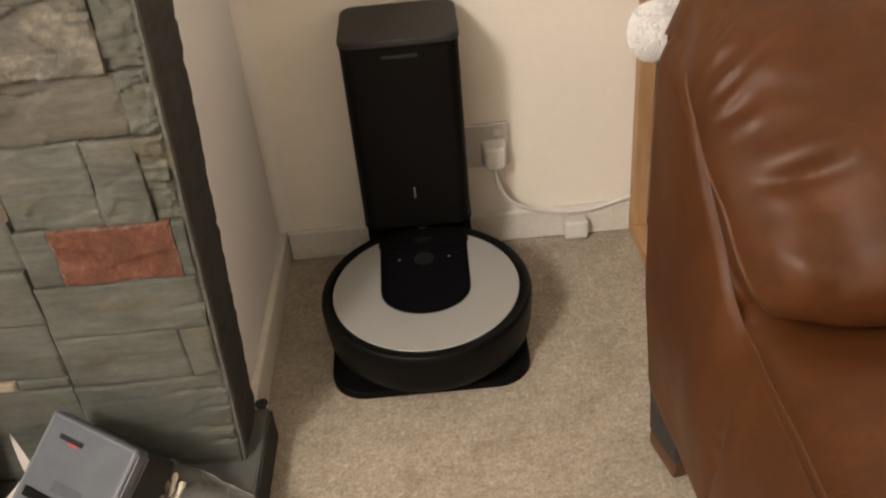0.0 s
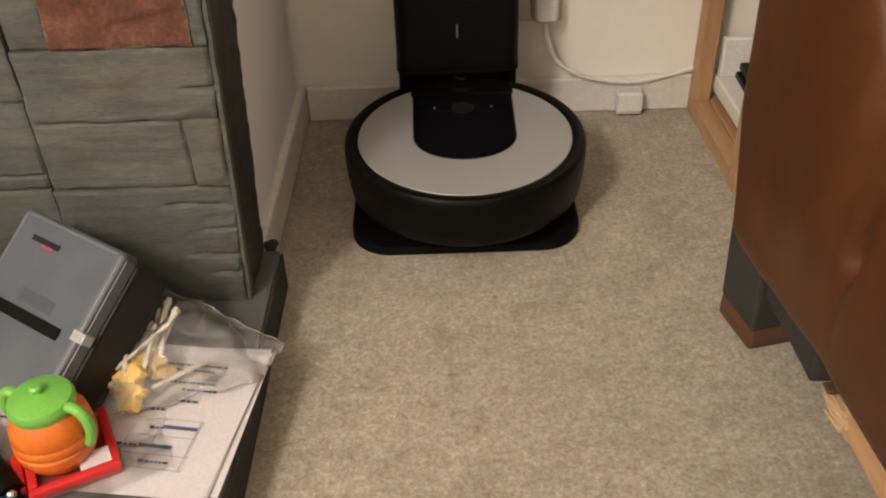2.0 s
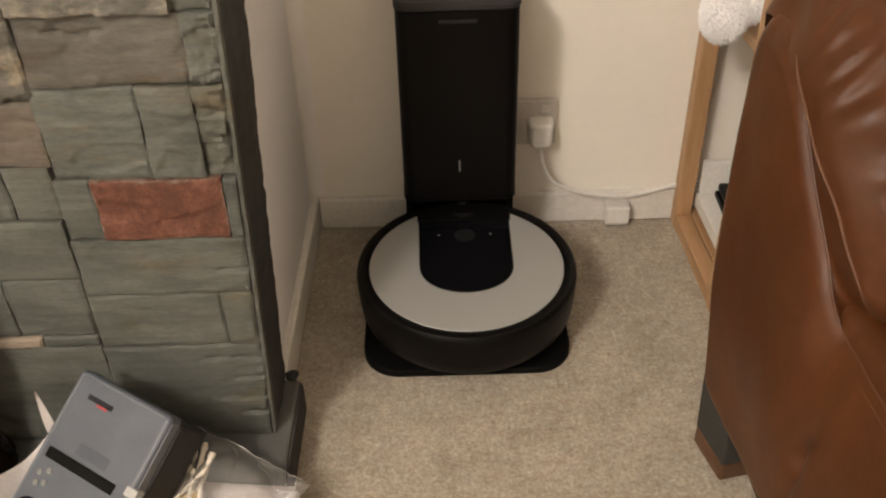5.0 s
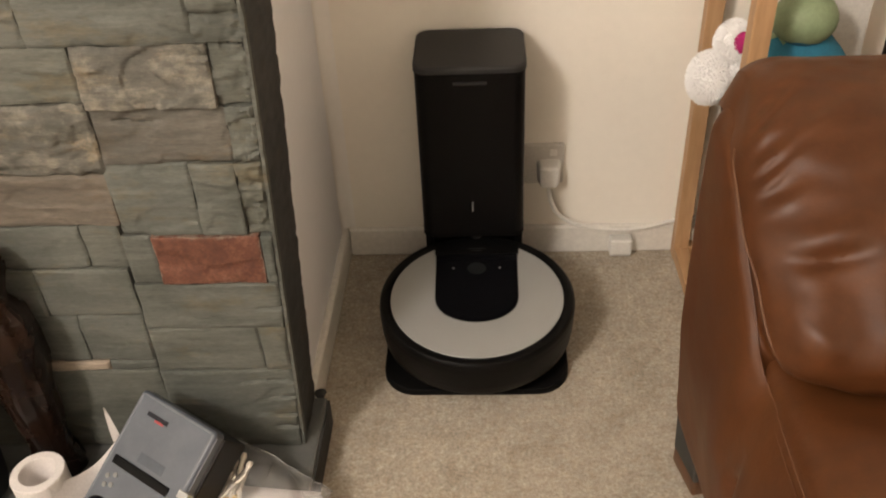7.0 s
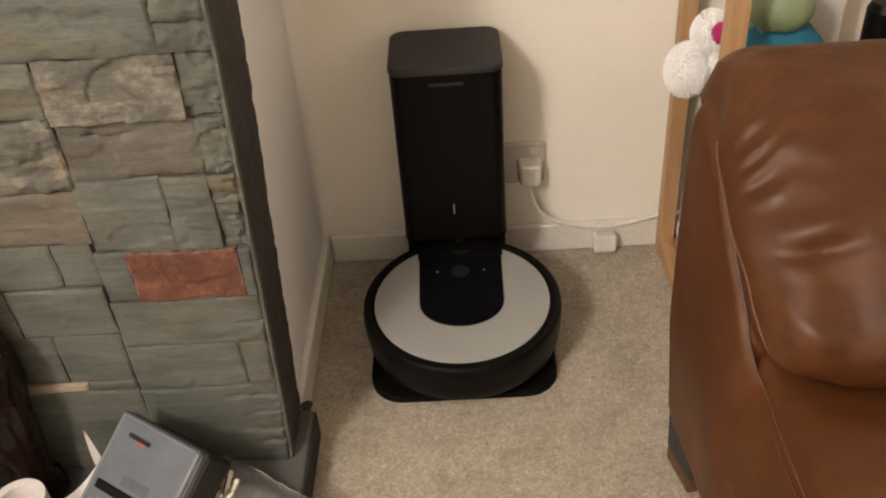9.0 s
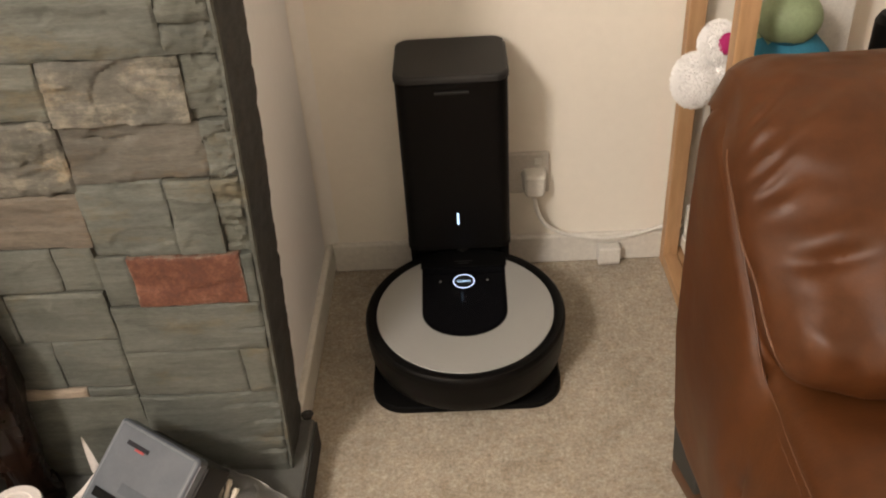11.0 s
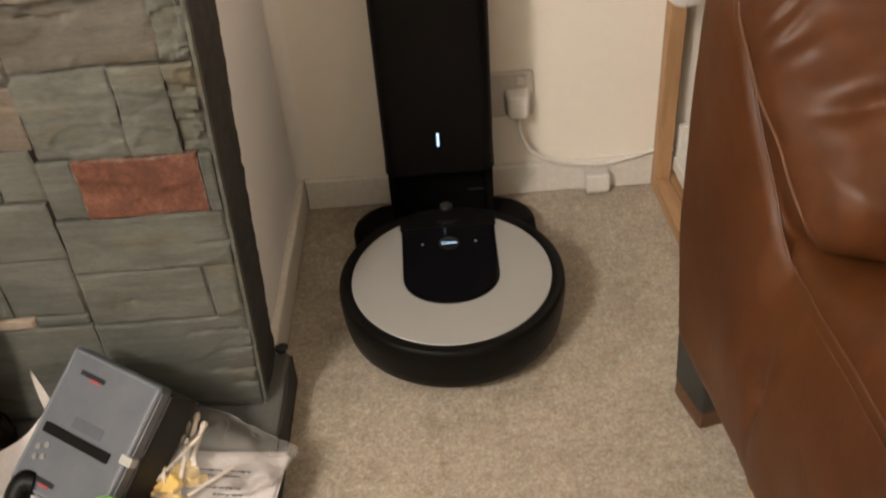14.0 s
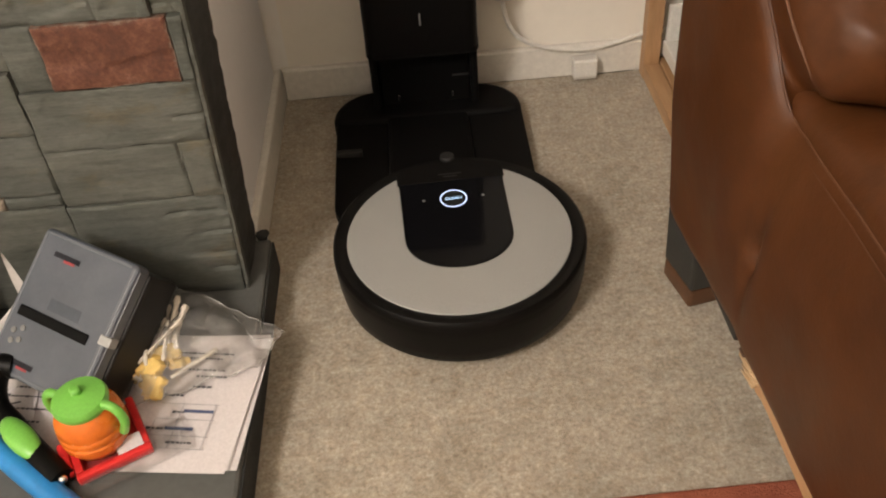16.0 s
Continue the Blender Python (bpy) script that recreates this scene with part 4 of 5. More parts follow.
def torn_rail():
    bm = box(0.2890, 0.318, 0.12, 0.634, 0.122, 0.150, 0.003, 2)
    bmesh.ops.subdivide_edges(bm, edges=[e for e in bm.edges if abs(e.verts[0].co.y - e.verts[1].co.y) > 0.1], cuts=30)
    for v in bm.verts:
        if v.co.y > 0.58:
            k = (v.co.y - 0.58) / 0.05
            v.co += Vector((0.008, 0.016, 0.010)) * k * noise.noise((v.co.x * 300, v.co.y * 90, v.co.z * 300))
    return bm


rail = part("base_rail", torn_rail(), M_OAK_Y, sofa, "bare splintered timber rail")
rng = random.Random(8)
for i in range(40):
    a = Vector((0.284 + rng.uniform(0.0, 0.022), 0.612 + rng.uniform(0.0, 0.014), 0.124 + rng.uniform(0.0, 0.022)))
    e = a + Vector((rng.uniform(-0.009, 0.001), rng.uniform(0.016, 0.032), rng.uniform(-0.004, 0.002)))
    m = a.lerp(e, 0.55) + Vector((rng.uniform(-0.002, 0.002), 0.0, rng.uniform(-0.0015, 0.0015)))
    part("splinter", tube([a, m, e], rng.uniform(0.0018, 0.0030), 4, [1.0, 0.9, 0.25]), M_SPLINTER, rail, smooth=False)
part("torn_bark", box(0.278, 0.300, 0.636, 0.650, 0.1465, 0.1505, 0.0015, 1), M_FOOT, rail, "dark stained flake at the break")


def foot_block(material, z0, z1, grow):
    bm = box(0, 0.058, 0, 0.075, z0, z1, 0.004, 2)
    for v in bm.verts:
        k = (v.co.z - z0) / (z1 - z0)
        v.co.x -= grow * k
        v.co.y -= grow * 0.6 * k
    return bm


for fx, fy in ((0.299, 0.853), (0.90, 0.853)):
    foot = part("foot", foot_block(M_FOOT, 0.0, 0.030, 0.0), M_FOOT, sofa, "dark wooden block foot")
    foot.matrix_basis = pose(fx, fy, 0, 0, 0, 12)
    cuff = part("foot_cuff", foot_block(M_GREY_FABRIC, 0.032, 0.165, 0.010), M_GREY_FABRIC, foot, "grey cloth cuff above the foot")
    cuff.matrix_basis = pose(-0.002, -0.002, 0)


# ---------------------------------------------------------------- oak shelf unit and what stands on it
shelf = thing("oak_shelf_unit", (0.378, 1.195, 0), 0, "open oak shelf unit standing against the wall", "shelf")
for x in (0.0, 0.70):
    for y in (0.0, 0.252):
        part("post", box(x, x + 0.029, y, y + 0.029, 0.0, 1.30, 0.002, 2), M_OAK, shelf)
    part("bottom_rail", box(x + 0.0005, x + 0.0285, 0.030, 0.251, 0.002, 0.030, 0.002, 2), M_OAK_Y, shelf)
    part("top_rail", box(x + 0.0005, x + 0.0285, 0.030, 0.251, 1.265, 1.295, 0.002, 2), M_OAK_Y, shelf)
for z in (0.030, 0.425, 0.86):
    part("board", box(0.030, 0.699, 0.002, 0.278, z - 0.016, z, 0.002, 1), M_OAK_Y, shelf)

white_box = thing("white_box_file", (0.60, 1.325, 0.030), 0, "white cardboard box lying on the bottom shelf", "box")
part("tray", box(-0.19, 0.19, -0.115, 0.125, 0.018, 0.046, 0.003, 2), M_WHITE, white_box)
part("backboard", box(-0.187, 0.187, 0.112, 0.126, 0.046, 0.115, 0.004, 2), M_WHITE, white_box)
part("dark_base", box(-0.178, 0.178, -0.105, 0.120, 0.0, 0.018, 0.002), M_BLACK, white_box, "black underside")
book = thing("black_folder", (0.624, 1.332, 0.076), -3, "black folder resting on the white box", "folder")
part("cover", box(-0.19, 0.17, -0.10, 0.095, 0.0, 0.012, 0.003), M_BLACK, book)
part("upper_cover", box(-0.186, 0.17, -0.096, 0.095, 0.014, 0.028, 0.004), M_BLACK, book)
fluffy = thing("white_soft_toy", (0.365, 1.31, 0.425), 0, "fluffy white soft toy spilling out of the shelf", "soft toy")
part("fluffy_body", joined(fur((0.034, 0.032, 0.044), (-0.006, 0.0, 0.042), 4200, 0.006, 1), fur((0.028, 0.028, 0.036), (0.026, 0.006, 0.098), 3000, 0.006, 2), fur((0.022, 0.022, 0.028), (0.030, 0.0, 0.055), 1500, 0.006, 3)), M_FUR, fluffy)
part("pink_patch", blob((0.014, 0.011, 0.018), (0.032, -0.018, 0.108), 0.1, 2.0, 2), M_PINK, fluffy, "magenta patch")
doll_shape = joined(blob((0.050, 0.043, 0.041), (0.0, -0.012, 0.142), 0.03, 1.5, 3), blob((0.082, 0.045, 0.062), (0.0, 0.0, 0.060), 0.10, 2.6, 3))
for f in doll_shape.faces:
    f.material_index = 1 if f.calc_center_median().z < 0.112 else 0
doll = part("green_soft_doll", doll_shape, M_TOY_GREEN)
doll.data.materials.append(M_TOY_BLUE)
doll.matrix_basis = pose(0.487, 1.31, 0.425)
tagged(doll, "plain sage green doll in a blue cloth", "doll")
speaker = thing("black_cylinder", (0.662, 1.32, 0.425), 0, "black rounded object on the shelf", "speaker")
part("shell", lathe([(0, 0), (0.030, 0), (0.032, 0.004), (0.032, 0.118), (0.026, 0.130), (0, 0.132)], 32), M_BLACK, speaker)


card = thing("white_card_box", (0.575, 1.425, 0.425), 0, "white cardboard box behind the toys", "box")
part("carton", box(-0.055, 0.055, -0.028, 0.028, 0.0, 0.150, 0.003), M_WHITE, card)
part("flap", box(-0.054, 0.054, -0.029, 0.029, 0.150, 0.153, 0.001), M_WHITE, card)


# ---------------------------------------------------------------- things on the hearth
HZ = 0.0605
papers = thing("paper_stack", (-0.416, 0.735, HZ), -9.8, "untidy stack of printed paper sheets", "papers")
rng = random.Random(11)
for i in range(5):
    curl = rng.uniform(0.002, 0.006)
    def place(u, v, i=i, curl=curl):
        return ((u - 0.5) * 0.297, (v - 0.5) * 0.195, 0.0008 + 0.0011 * i + curl * max(0, u - 0.82) ** 2 * 8 + 0.0006 * noise.noise((u * 4, v * 4, i)))
    page = part("sheet", sheet(20, 12, place), M_PAPER, papers)
    page.matrix_basis = pose(0.005 * math.sin(i * 2.2) + 0.004 + 0.0015 * (4 - i), 0.004 * math.cos(i * 1.7) - 0.004, 0, 0, 0, 0.5 * math.sin(i * 3.1) + 0.9 * (4 - i))
rng = random.Random(21)
for i, (x, y, w, material) in enumerate(((0.075, 0.066, 0.085, M_PRINT), (0.088, 0.040, 0.050, M_PRINT), (0.094, 0.014, 0.026, M_PRINT), (0.100, -0.022, 0.036, M_INK_BLUE), (0.076, -0.024, 0.014, M_PRINT), (0.084, -0.047, 0.034, M_INK_BLUE), (0.050, -0.048, 0.036, M_PRINT), (0.090, -0.066, 0.030, M_PRINT), (0.070, 0.058, 0.070, M_PRINT), (0.100, 0.030, 0.040, M_PRINT), (0.060, 0.000, 0.030, M_PRINT), (-0.11, 0.002, 0.08, M_PRINT), (-0.115, -0.012, 0.07, M_PRINT), (-0.11, -0.030, 0.06, M_PRINT), (-0.12, -0.048, 0.07, M_PRINT))):
    dashes, at_x = [], x - w / 2
    while at_x < x + w / 2 - 0.002:
        wide = w if material is M_INK_BLUE else rng.uniform(0.002, 0.006)
        tall = 0.0021 if material is M_INK_BLUE else rng.uniform(0.0010, 0.0018)
        dashes.append(box(at_x, min(at_x + wide, x + w / 2), y - tall, y + tall, 0.0074, 0.0077))
        at_x += wide + rng.uniform(0.0008, 0.0018)
    part("text_line", joined(*dashes), material, papers, smooth=False)

for x, y0, y1 in ((0.079, -0.075, -0.010), (0.118, -0.075, -0.010), (0.052, -0.075, -0.036)):
    part("ruled_line", box(x - 0.0004, x + 0.0004, y0, y1, 0.0074, 0.0077), M_RULE, papers, smooth=False)
for y in (-0.012, -0.034, -0.057, -0.074):
    part("ruled_line", box(0.052, 0.122, y - 0.0003, y + 0.0003, 0.0074, 0.0077), M_RULE, papers, smooth=False)

pad = thing("spiral_notepad", (-0.600, 0.770, HZ), 8, "white spiral-bound notepad under the loose tools", "notepad")
part("pages", box(-0.020, 0.075, -0.075, 0.060, 0.0, 0.0075, 0.001), M_PAPER, pad)
for i in range(11):
    y = -0.068 + 0.0118 * i
    part("wire_coil", tube([(-0.014 + 0.0075 * math.cos(a), y + 0.0006 * k, 0.0075 + 0.0055 * math.sin(a)) for k, a in enumerate(radians(36 * q) for q in range(6))], 0.0009, 6), M_INK, pad)
for i in range(6):
    part("text_line", box(0.004, 0.050 + 0.008 * math.sin(i * 2.3), -0.060 + 0.016 * i, -0.0575 + 0.016 * i, 0.0074, 0.0077), M_PRINT, pad, smooth=False)

case = thing("storage_case", (0, 0, 0), 0, "black organiser case with a frosted plastic lid", "case")
ax = Vector((0.855, -0.511, -0.092)).normalized()
nz = Vector((-0.25, -0.55, 0.80))
nz = (nz - ax * nz.dot(ax)).normalized()
uy = nz.cross(ax)
corner = Vector((-0.479, 0.854, 0.225))
case.matrix_basis = Matrix((( *ax[:1], uy.x, nz.x, corner.x), (ax.y, uy.y, nz.y, corner.y), (ax.z, uy.z, nz.z, corner.z), (0, 0, 0, 1)))
CW, CH = 0.132, 0.168
part("tray", box(0.002, CW + 0.004, -CH + 0.002, -0.001, -0.078, -0.020, 0.004, 2), M_TRAY, case)
lid = part("lid", prism(rounded(-0.008, CW, -CH, 0.005, 0.007, 5), -0.020, 0.0, 0.0035, 3), M_CASE_LID, case, "frosted blue-grey lid")
part("lid_rim", box(CW - 0.0075, CW - 0.0030, -CH + 0.006, 0.0, -0.004, 0.0008, 0.0006, 2), M_CASE_RIM, lid)
part("lid_rim", box(-0.002, CW - 0.009, -CH + 0.0025, -CH + 0.0060, -0.004, 0.0008, 0.0006, 2), M_CASE_RIM, lid)
part("lid_rim", box(-0.0055, -0.0022, -CH + 0.006, 0.0, -0.004, 0.0007, 0.0006, 2), M_CASE_RIM, lid)
part("lid_rim", box(-0.0010, CW - 0.009, -0.0010, 0.0022, -0.004, 0.0007, 0.0006, 2), M_CASE_RIM, lid)
part("lid_side", box(CW - 0.002, CW + 0.0010, -CH + 0.006, -0.002, -0.019, -0.004, 0.001), M_CASE_RIM, lid, "paler see-through lid side")
# shadow under the lid near the strap, painted as a darker rectangle
part("shadow_mark", box(0.040, 0.086, -0.082, -0.068, 0.0001, 0.0003), M_CASE_MARK, lid, "darker rectangle painted as a shadow under the lid")
part("strap", box(0.006, 0.108, -0.100, -0.088, 0.0003, 0.0030, 0.0008), M_BLACK_MATT, lid, "black rubber strap")
part("latch", box(CW - 0.010, CW + 0.0065, -0.092, -0.081, -0.012, 0.0022, 0.0012), M_LATCH, lid, "small pale translucent latch")
for y in (-0.020, -0.150):
    part("printed_bar", box(0.018, 0.056, y - 0.003, y + 0.003, 0.0003, 0.0007), M_INK, lid)
    part("printed_bar", box(0.034, 0.050, y - 0.006, y - 0.002, 0.0003, 0.0006), M_RED_INK, lid)
for i, (x, y) in enumerate(((0.010, -0.118), (0.021, -0.112), (0.012, -0.130), (0.022, -0.126))):
    part("stud", lathe([(0, 0), (0.0036, 0), (0.0036, 0.001), (0, 0.0016)], 14), M_DIM, lid, at=pose(x, y, 0.0002))


def bag_place(u, v):
    a = Vector((-0.424, 0.700)).lerp(Vector((-0.376, 0.884)), v)
    b = Vector((-0.258, 0.752)).lerp(Vector((-0.228, 0.806)), v)
    p = a.lerp(b, u)
    mid = math.sin(math.pi * min(max(u, 0), 1)) * math.sin(math.pi * min(max(v, 0), 1))
    crisp = abs(noise.noise((u * 6 + v * 3, v * 5, 4.0)))
    lift = 0.012 + 0.034 * mid * (1.35 - u) + 0.010 * noise.noise((u * 5, v * 5, 2.0)) + 0.007 * crisp + 0.028 * v * (1 - u)
    k = 0.007 * noise.noise((u * 4, v * 3, 7.0))
    return (p.x + k, p.y + k, HZ + max(0.0085, lift))


bag = thing("plastic_bag", (0, 0, 0), 0, "clear plastic bag of yellow pieces and cotton sticks", "bag")
part("film", sheet(48, 40, bag_place), M_BAG, bag)
for ends in ([(k / 24, 1.0) for k in range(25)], [(1.0, k / 12) for k in range(13)], [(k / 24, 0.0) for k in range(25)], [(0.0, k / 16) for k in range(17)]):
    part("sealed_edge", tube([Vector(bag_place(u, v)) + Vector((0, 0, 0.0004)) for u, v in ends], 0.0006, 6), M_BAG_EDGE, bag, "milky welded edge")
for line in ([(0.30, 0.95), (0.42, 0.80), (0.50, 0.62)], [(0.55, 0.97), (0.60, 0.84), (0.70, 0.76)], [(0.98, 0.70), (0.84, 0.66), (0.76, 0.72)], [(0.20, 0.90), (0.24, 0.70), (0.22, 0.50)], [(0.05, 0.60), (0.14, 0.48), (0.16, 0.30)]):
    part("crease", tube([Vector(bag_place(*p)) + Vector((0, 0, 0.0005)) for p in line], 0.0009, 5, [0.3, 1.0, 0.3]), M_BAG_EDGE, bag)


def star_piece(radius, seed):
    """A small soft sponge star with blunt, uneven points."""
    r = random.Random(seed)
    outline = []
    for k in range(30):
        a = 2 * math.pi * k / 30
        lobe = 0.70 + 0.30 * max(0.0, math.cos(2.5 * a)) ** 0.7 if k % 2 == 0 else 0.70 + 0.28 * abs(math.cos(2.5 * a))
        outline.append((radius * lobe * math.cos(a) * r.uniform(0.93, 1.07), radius * lobe * math.sin(a) * r.uniform(0.93, 1.07)))
    return prism(outline, -0.005, 0.005, 0.003, 2)


for i, (x, y, z, r, tilt) in enumerate(((-0.378, 0.731, 0.020, 0.0190, 25), (-0.386, 0.757, 0.026, 0.0190, 35), (-0.366, 0.770, 0.030, 0.0185, 15), (-0.399, 0.776, 0.027, 0.0160, 50), (-0.352, 0.764, 0.020, 0.0140, 30), (-0.376, 0.748, 0.034, 0.0150, -20), (-0.403, 0.752, 0.022, 0.0130, 40))):
    part("yellow_piece", star_piece(r, i), M_YELLOW, bag, at=pose(x, y, HZ + z, tilt, 12 * (i - 2), 40 * i))
rng = random.Random(5)
STICKS = [((-0.355, 0.838, 0.060), (-0.366, 0.780, 0.030)), ((-0.344, 0.824, 0.058), (-0.360, 0.785, 0.030)), ((-0.380, 0.809, 0.048), (-0.399, 0.768, 0.030)), ((-0.421, 0.759, 0.025), (-0.390, 0.736, 0.025))]
for i in range(9):
    c = Vector((-0.372 + rng.uniform(-0.026, 0.018), 0.798 + rng.uniform(-0.026, 0.018), 0.034 + 0.002 * i))
    a = radians(rng.uniform(45, 100))
    d = Vector((math.cos(a), math.sin(a), 0.28)) * rng.uniform(0.024, 0.036)
    STICKS.append((tuple(c + d), tuple(c - d)))
for i, (top, low) in enumerate(STICKS):
    a, c = Vector(low) + Vector((0, 0, HZ)), Vector(top) + Vector((0, 0, HZ))
    thick = 0.0034 if i < 2 else 0.0023
    part("cotton_stick", tube([a, a.lerp(c, 0.10), a.lerp(c, 0.16), a.lerp(c, 0.84), a.lerp(c, 0.90), c], thick, 6, [0.8, 1.4, 1, 1, 1.4, 0.8]), M_COTTON, bag)
part("cotton_stick", tube([(-0.358, 0.742, HZ + 0.020), (-0.334, 0.763, HZ + 0.018), (-0.310, 0.784, HZ + 0.016)], 0.0026, 8, [0.9, 1.0, 1.2]), M_COTTON, bag)

toy_card = thing("red_toy_tray", (-0.418, 0.664, HZ + 0.007), 27, "red packaging tray with a white label", "tray")
part("tray_floor", box(-0.040, 0.040, -0.042, 0.042, 0.0, 0.003, 0.001), M_RED, toy_card)
for x0, x1, y0, y1 in ((-0.041, 0.041, -0.043, -0.034), (-0.041, -0.032, -0.034, 0.042), (0.032, 0.041, -0.034, 0.042)):
    part("tray_rim", box(x0, x1, y0, y1, 0.0005, 0.013, 0.002), M_RED, toy_card)
part("price_label", box(0.006, 0.034, -0.036, -0.016, 0.0135, 0.0142), M_PAPER, toy_card)
part("tab", box(-0.052, -0.041, -0.030, 0.016, 0.002, 0.016, 0.004), M_RED, toy_card)

part("clear_sleeve", sheet(16, 12, lambda u, v: (-0.050 + 0.130 * u, -0.062 + 0.050 * v, 0.0005 + 0.010 * v * (1 - v) + 0.003 * noise.noise((u * 5, v * 4, 1.0)) + 0.003)), M_BLISTER, toy_card, "clear plastic sleeve")

pot = thing("toy_teapot", (-0.425, 0.664, HZ + 0.0105), -20, "small orange plastic pot with a lime green lid", "pot")
pot.scale = (1.07, 1.07, 1.07)
part("pot_body", lathe([(0, 0), (0.020, 0), (0.029, 0.006), (0.0345, 0.018), (0.0352, 0.0255), (0.0340, 0.0275), (0.0352, 0.0295), (0.0350, 0.0355), (0.0337, 0.0375), (0.0346, 0.0395), (0.0330, 0.049), (0.0282, 0.0585), (0.0240, 0.063), (0.0235, 0.067), (0, 0.067)], 48), M_ORANGE, pot)
pot_lid = part("pot_lid", lathe([(0.0238, 0.060), (0.0268, 0.062), (0.0280, 0.066), (0.0282, 0.069), (0.0262, 0.0735), (0.016, 0.0775), (0.006, 0.0790), (0, 0.0790)], 48), M_GREEN, pot, "lime green lid")
part("lid_knob", lathe([(0.0058, 0.078), (0.0050, 0.0815), (0.0058, 0.0845), (0.004, 0.0865), (0, 0.087)], 20), M_GREEN, pot_lid)
for side in (-1, 1):
    loop = curve_points([(side * 0.024, 0, 0.068), (side * 0.035, 0, 0.069), (side * 0.043, 0, 0.060), (side * 0.0440, 0, 0.046), (side * 0.038, 0, 0.030)], 6)
    part("handle", tube(loop, 0.0048, 10), M_GREEN, pot)

brush = thing("black_handled_tool", (0, 0, 0), 0, "black hooked tool handle with a green grip", "tool")
part("shaft", tube(curve_points([(-0.527, 0.742, HZ + 0.062), (-0.541, 0.742, HZ + 0.064), (-0.550, 0.728, HZ + 0.052), (-0.548, 0.708, HZ + 0.034), (-0.525, 0.684, HZ + 0.026), (-0.495, 0.652, HZ + 0.022), (-0.452, 0.610, HZ + 0.018)], 8), 0.0145, 14, None), M_BLACK, brush)
grip = part("green_grip", blob((0.036, 0.0150, 0.010), (0, 0, 0), 0.0, 1.0, 3), M_GREEN, brush, "lime green grip")
grip.matrix_basis = pose(-0.506, 0.660, HZ + 0.0335, 0, 8, -45)
part("end_stud", blob((0.005, 0.005, 0.005), (-0.448, 0.606, HZ + 0.026), 0, 1, 2), M_CHROME, brush)

pen = thing("blue_toothbrush", (0, 0, 0), 0, "bright blue ribbed plastic handle", "handle")
part("stem", tube([(-0.600, 0.712, HZ + 0.020), (-0.560, 0.678, HZ + 0.020), (-0.540, 0.661, HZ + 0.019), (-0.505, 0.632, HZ + 0.016), (-0.440, 0.580, HZ + 0.014), (-0.40, 0.548, HZ + 0.014)], 0.0135, 14, [0.8, 0.9, 0.95, 1.0, 1.05, 0.8]), M_BLUE, pen)
for i in range(4):
    k = 0.20 + 0.05 * i
    c = Vector((-0.60, 0.712, HZ + 0.020)).lerp(Vector((-0.44, 0.58, HZ + 0.014)), k)
    d = Vector((0.16, -0.132, 0)).normalized() * 0.0016
    part("rib", tube([c - d, c + d], 0.0146, 14), M_BLUE, pen)

M_TISSUE = surface("white_tissue", (0.68, 0.64, 0.615), (0.63, 0.59, 0.565), (0.8, 0.9), 20.0, 300.0, 0.06, 0.0004)
roll = thing("paper_roll", (-0.622, 0.772, HZ), 0, "white paper roll with its end unrolled", "paper roll")
part("roll_body", lathe([(0.0240, 0.0), (0.0360, 0.0), (0.0365, 0.002), (0.0365, 0.098), (0.0355, 0.100), (0.0250, 0.100), (0.0240, 0.098), (0.0240, 0.0)], 48), M_TISSUE, roll)
tail_top = curve_points([(0.026, -0.026, 0.099), (0.034, -0.010, 0.090), (0.046, 0.012, 0.078), (0.064, 0.036, 0.076), (0.090, 0.056, 0.098), (0.112, 0.078, 0.125)], 8)


def tail_place(u, v):
    k = u * (len(tail_top) - 1)
    i = min(int(k), len(tail_top) - 2)
    p = tail_top[i].lerp(tail_top[i + 1], k - i)
    d = 1 - v
    return (p.x + 0.030 * d * u + 0.004 * math.sin(5 * u + 3 * v) * d, p.y - (0.012 + 0.050 * u) * d, p.z - (p.z - 0.0015) * d * (1 - 0.15 * u))


part("loose_end", sheet(40, 12, tail_place), M_TISSUE, roll)
part("torn_tip", sheet(6, 10, lambda u, v: (0.086 + 0.012 * (u - 0.5) * (1 - v ** 1.5) - 0.006 * v, 0.066 + 0.006 * v + 0.003 * u, 0.085 + 0.062 * v)), M_TISSUE, roll)


def figurine():
    """A slender carved figure as one plain turned shape."""
    return lathe([(0, 0), (0.034, 0), (0.037, 0.006), (0.036, 0.030), (0.030, 0.042), (0.026, 0.070), (0.033, 0.12), (0.039, 0.17), (0.041, 0.22), (0.043, 0.26), (0.039, 0.300), (0.026, 0.325), (0.026, 0.340), (0.034, 0.370), (0.028, 0.400), (0.012, 0.413), (0, 0.415)], 48, wobble=0.20)


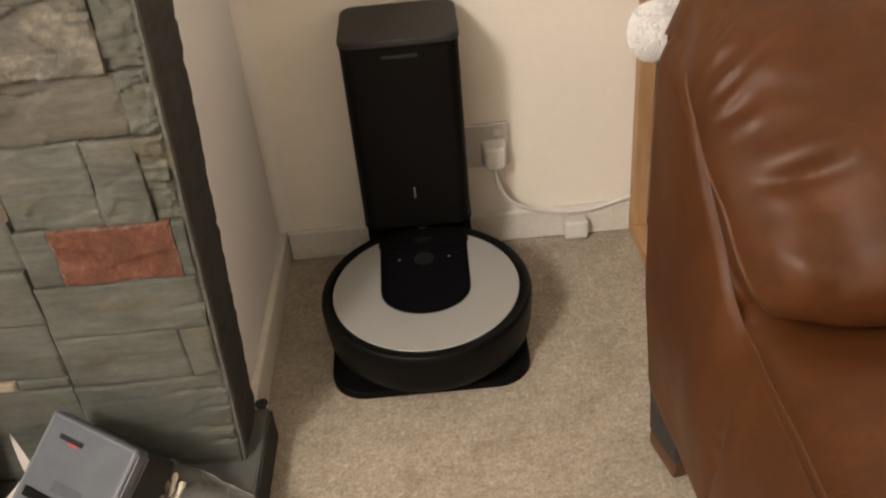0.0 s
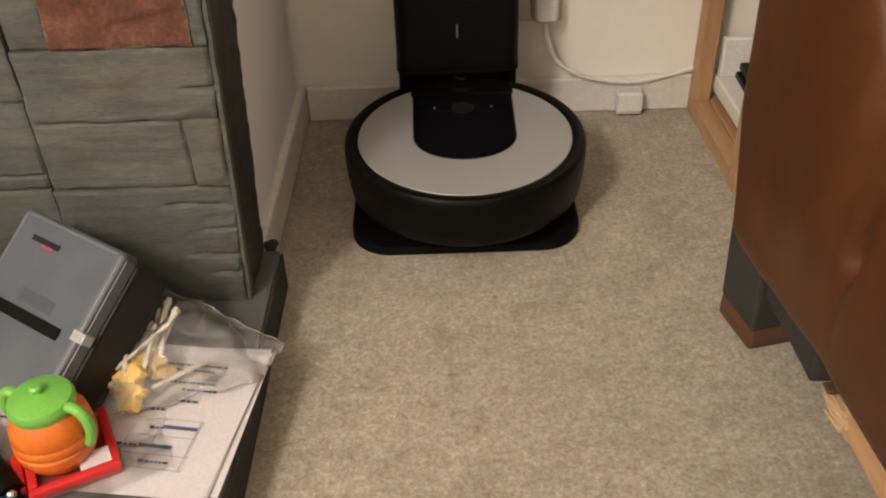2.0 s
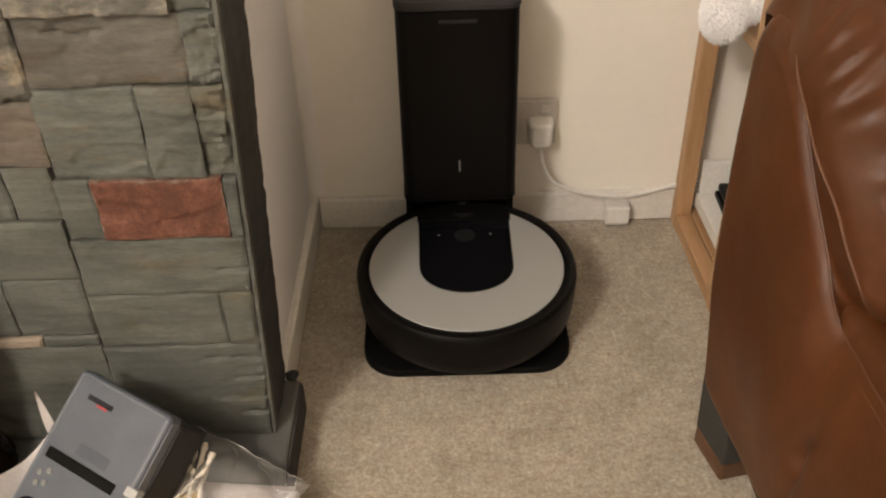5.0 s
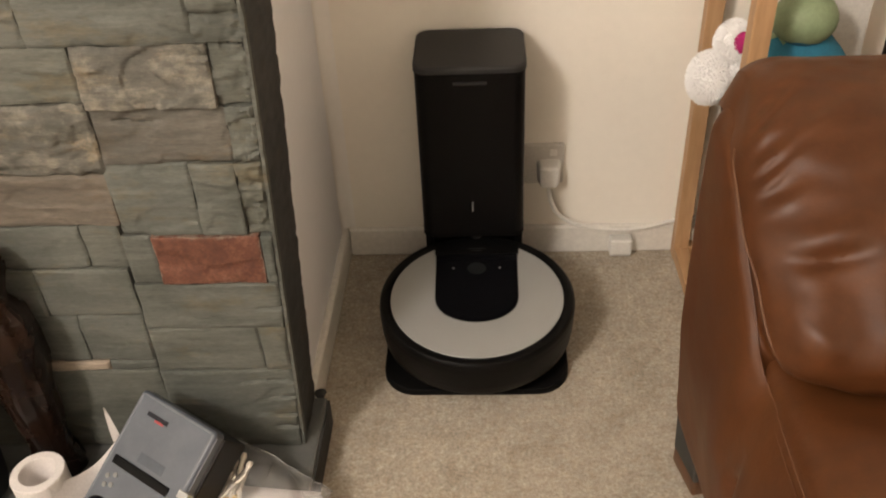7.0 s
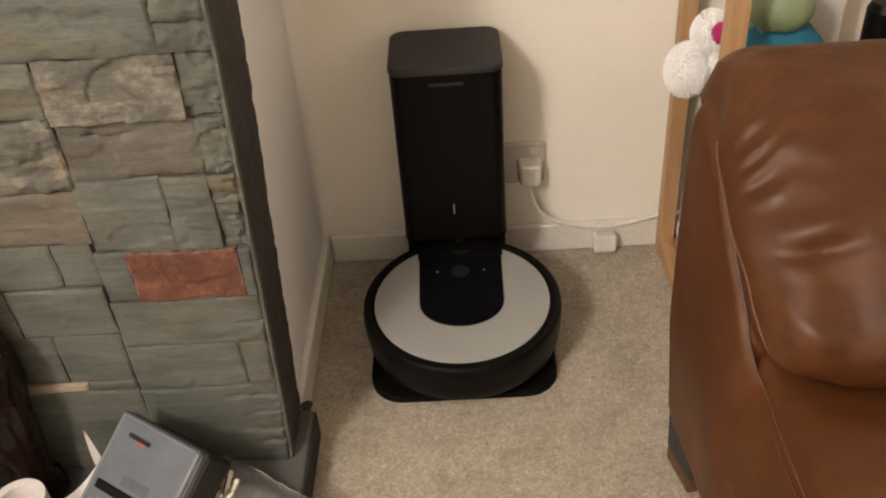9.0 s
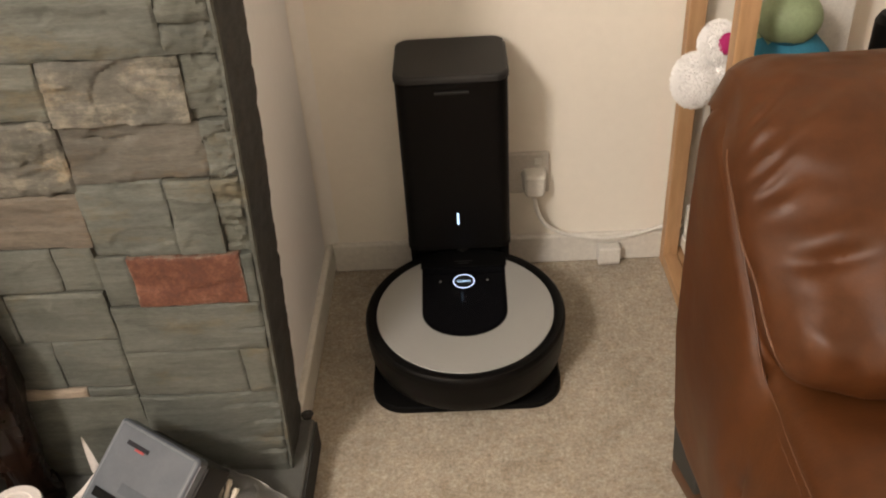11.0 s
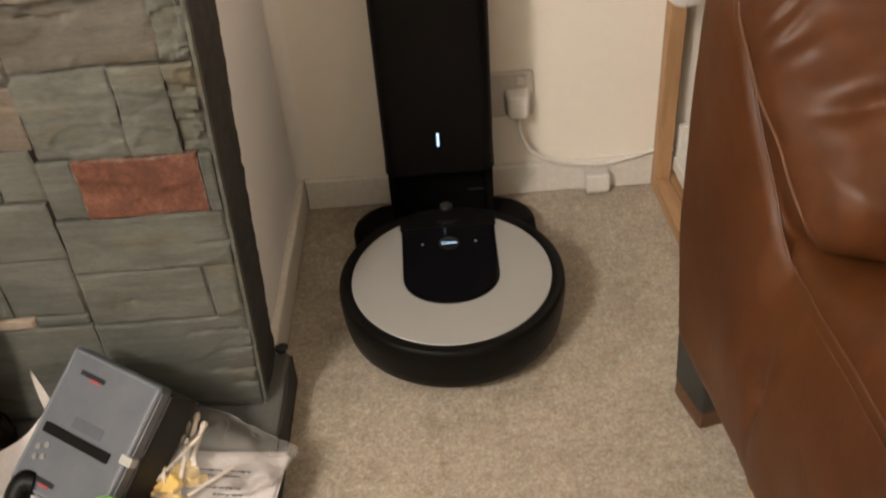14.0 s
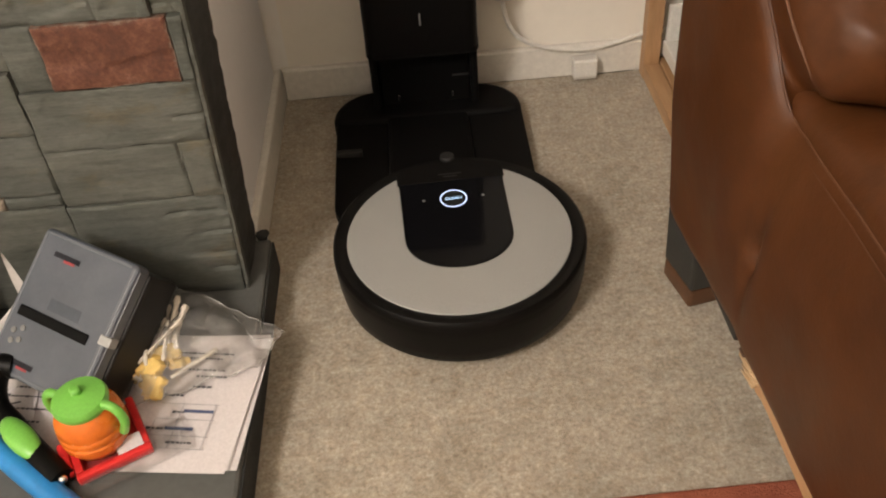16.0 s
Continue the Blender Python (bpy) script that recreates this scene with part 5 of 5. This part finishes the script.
statue = part("figurine", figurine(), M_STATUE, None, "")
statue.matrix_basis = pose(-0.652, 0.863, HZ, 0, 0, 20)
tagged(statue, "tall glossy dark wooden figurine on the hearth", "figurine")
# bucket shape is made up, filling in for a dark object of unknown kind
scuttle = thing("guessed_bucket", (-0.772, 0.812, HZ), 0, "plain black bucket shape put in for an unclear dark object on the hearth", "bucket")
part("bucket", lathe([(0, 0), (0.052, 0), (0.058, 0.01), (0.074, 0.22), (0.077, 0.24), (0.072, 0.24), (0.056, 0.02), (0, 0.015)], 40), M_IRON, scuttle)


# ---------------------------------------------------------------- what moves
def motions():
    """The robot waits on the dock, then drives out over the ramp onto the carpet."""
    def at(x, y, z, pitch, turn):
        return pose(x, y, z, pitch, 0, turn)
    # lamp switching is imitated: always-glowing parts slide out of the casing and back inside
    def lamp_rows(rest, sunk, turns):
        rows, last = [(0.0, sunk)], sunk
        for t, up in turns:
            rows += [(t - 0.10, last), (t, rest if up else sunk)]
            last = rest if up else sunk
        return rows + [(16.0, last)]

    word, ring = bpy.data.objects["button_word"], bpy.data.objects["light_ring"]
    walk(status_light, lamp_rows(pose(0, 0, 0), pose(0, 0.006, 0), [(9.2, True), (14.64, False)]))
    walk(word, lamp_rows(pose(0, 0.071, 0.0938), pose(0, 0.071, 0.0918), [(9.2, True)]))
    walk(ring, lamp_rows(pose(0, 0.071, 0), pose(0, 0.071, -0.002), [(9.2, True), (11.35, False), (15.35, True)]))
    walk(robot, [
        (0.0, at(-0.0205, 1.198, 0.027, 2.7, 0)),
        (12.9, at(-0.0205, 1.198, 0.027, 2.7, 0)),
        (13.15, at(-0.020, 1.192, 0.027, 2.7, 0)),
        (13.5, at(-0.020, 1.158, 0.025, 2.8, 0)),
        (14.0, at(-0.020, 1.104, 0.020, 2.8, 0)),
        (14.5, at(-0.015, 1.058, 0.015, 2.6, 0.4)),
        (15.0, at(-0.010, 1.014, 0.010, 2.2, 0.8)),
        (15.5, at(-0.005, 0.977, 0.006, 1.6, 1.2)),
        (16.0, at(0.001, 0.944, 0.003, 1.0, 1.6)),
    ])


motions()
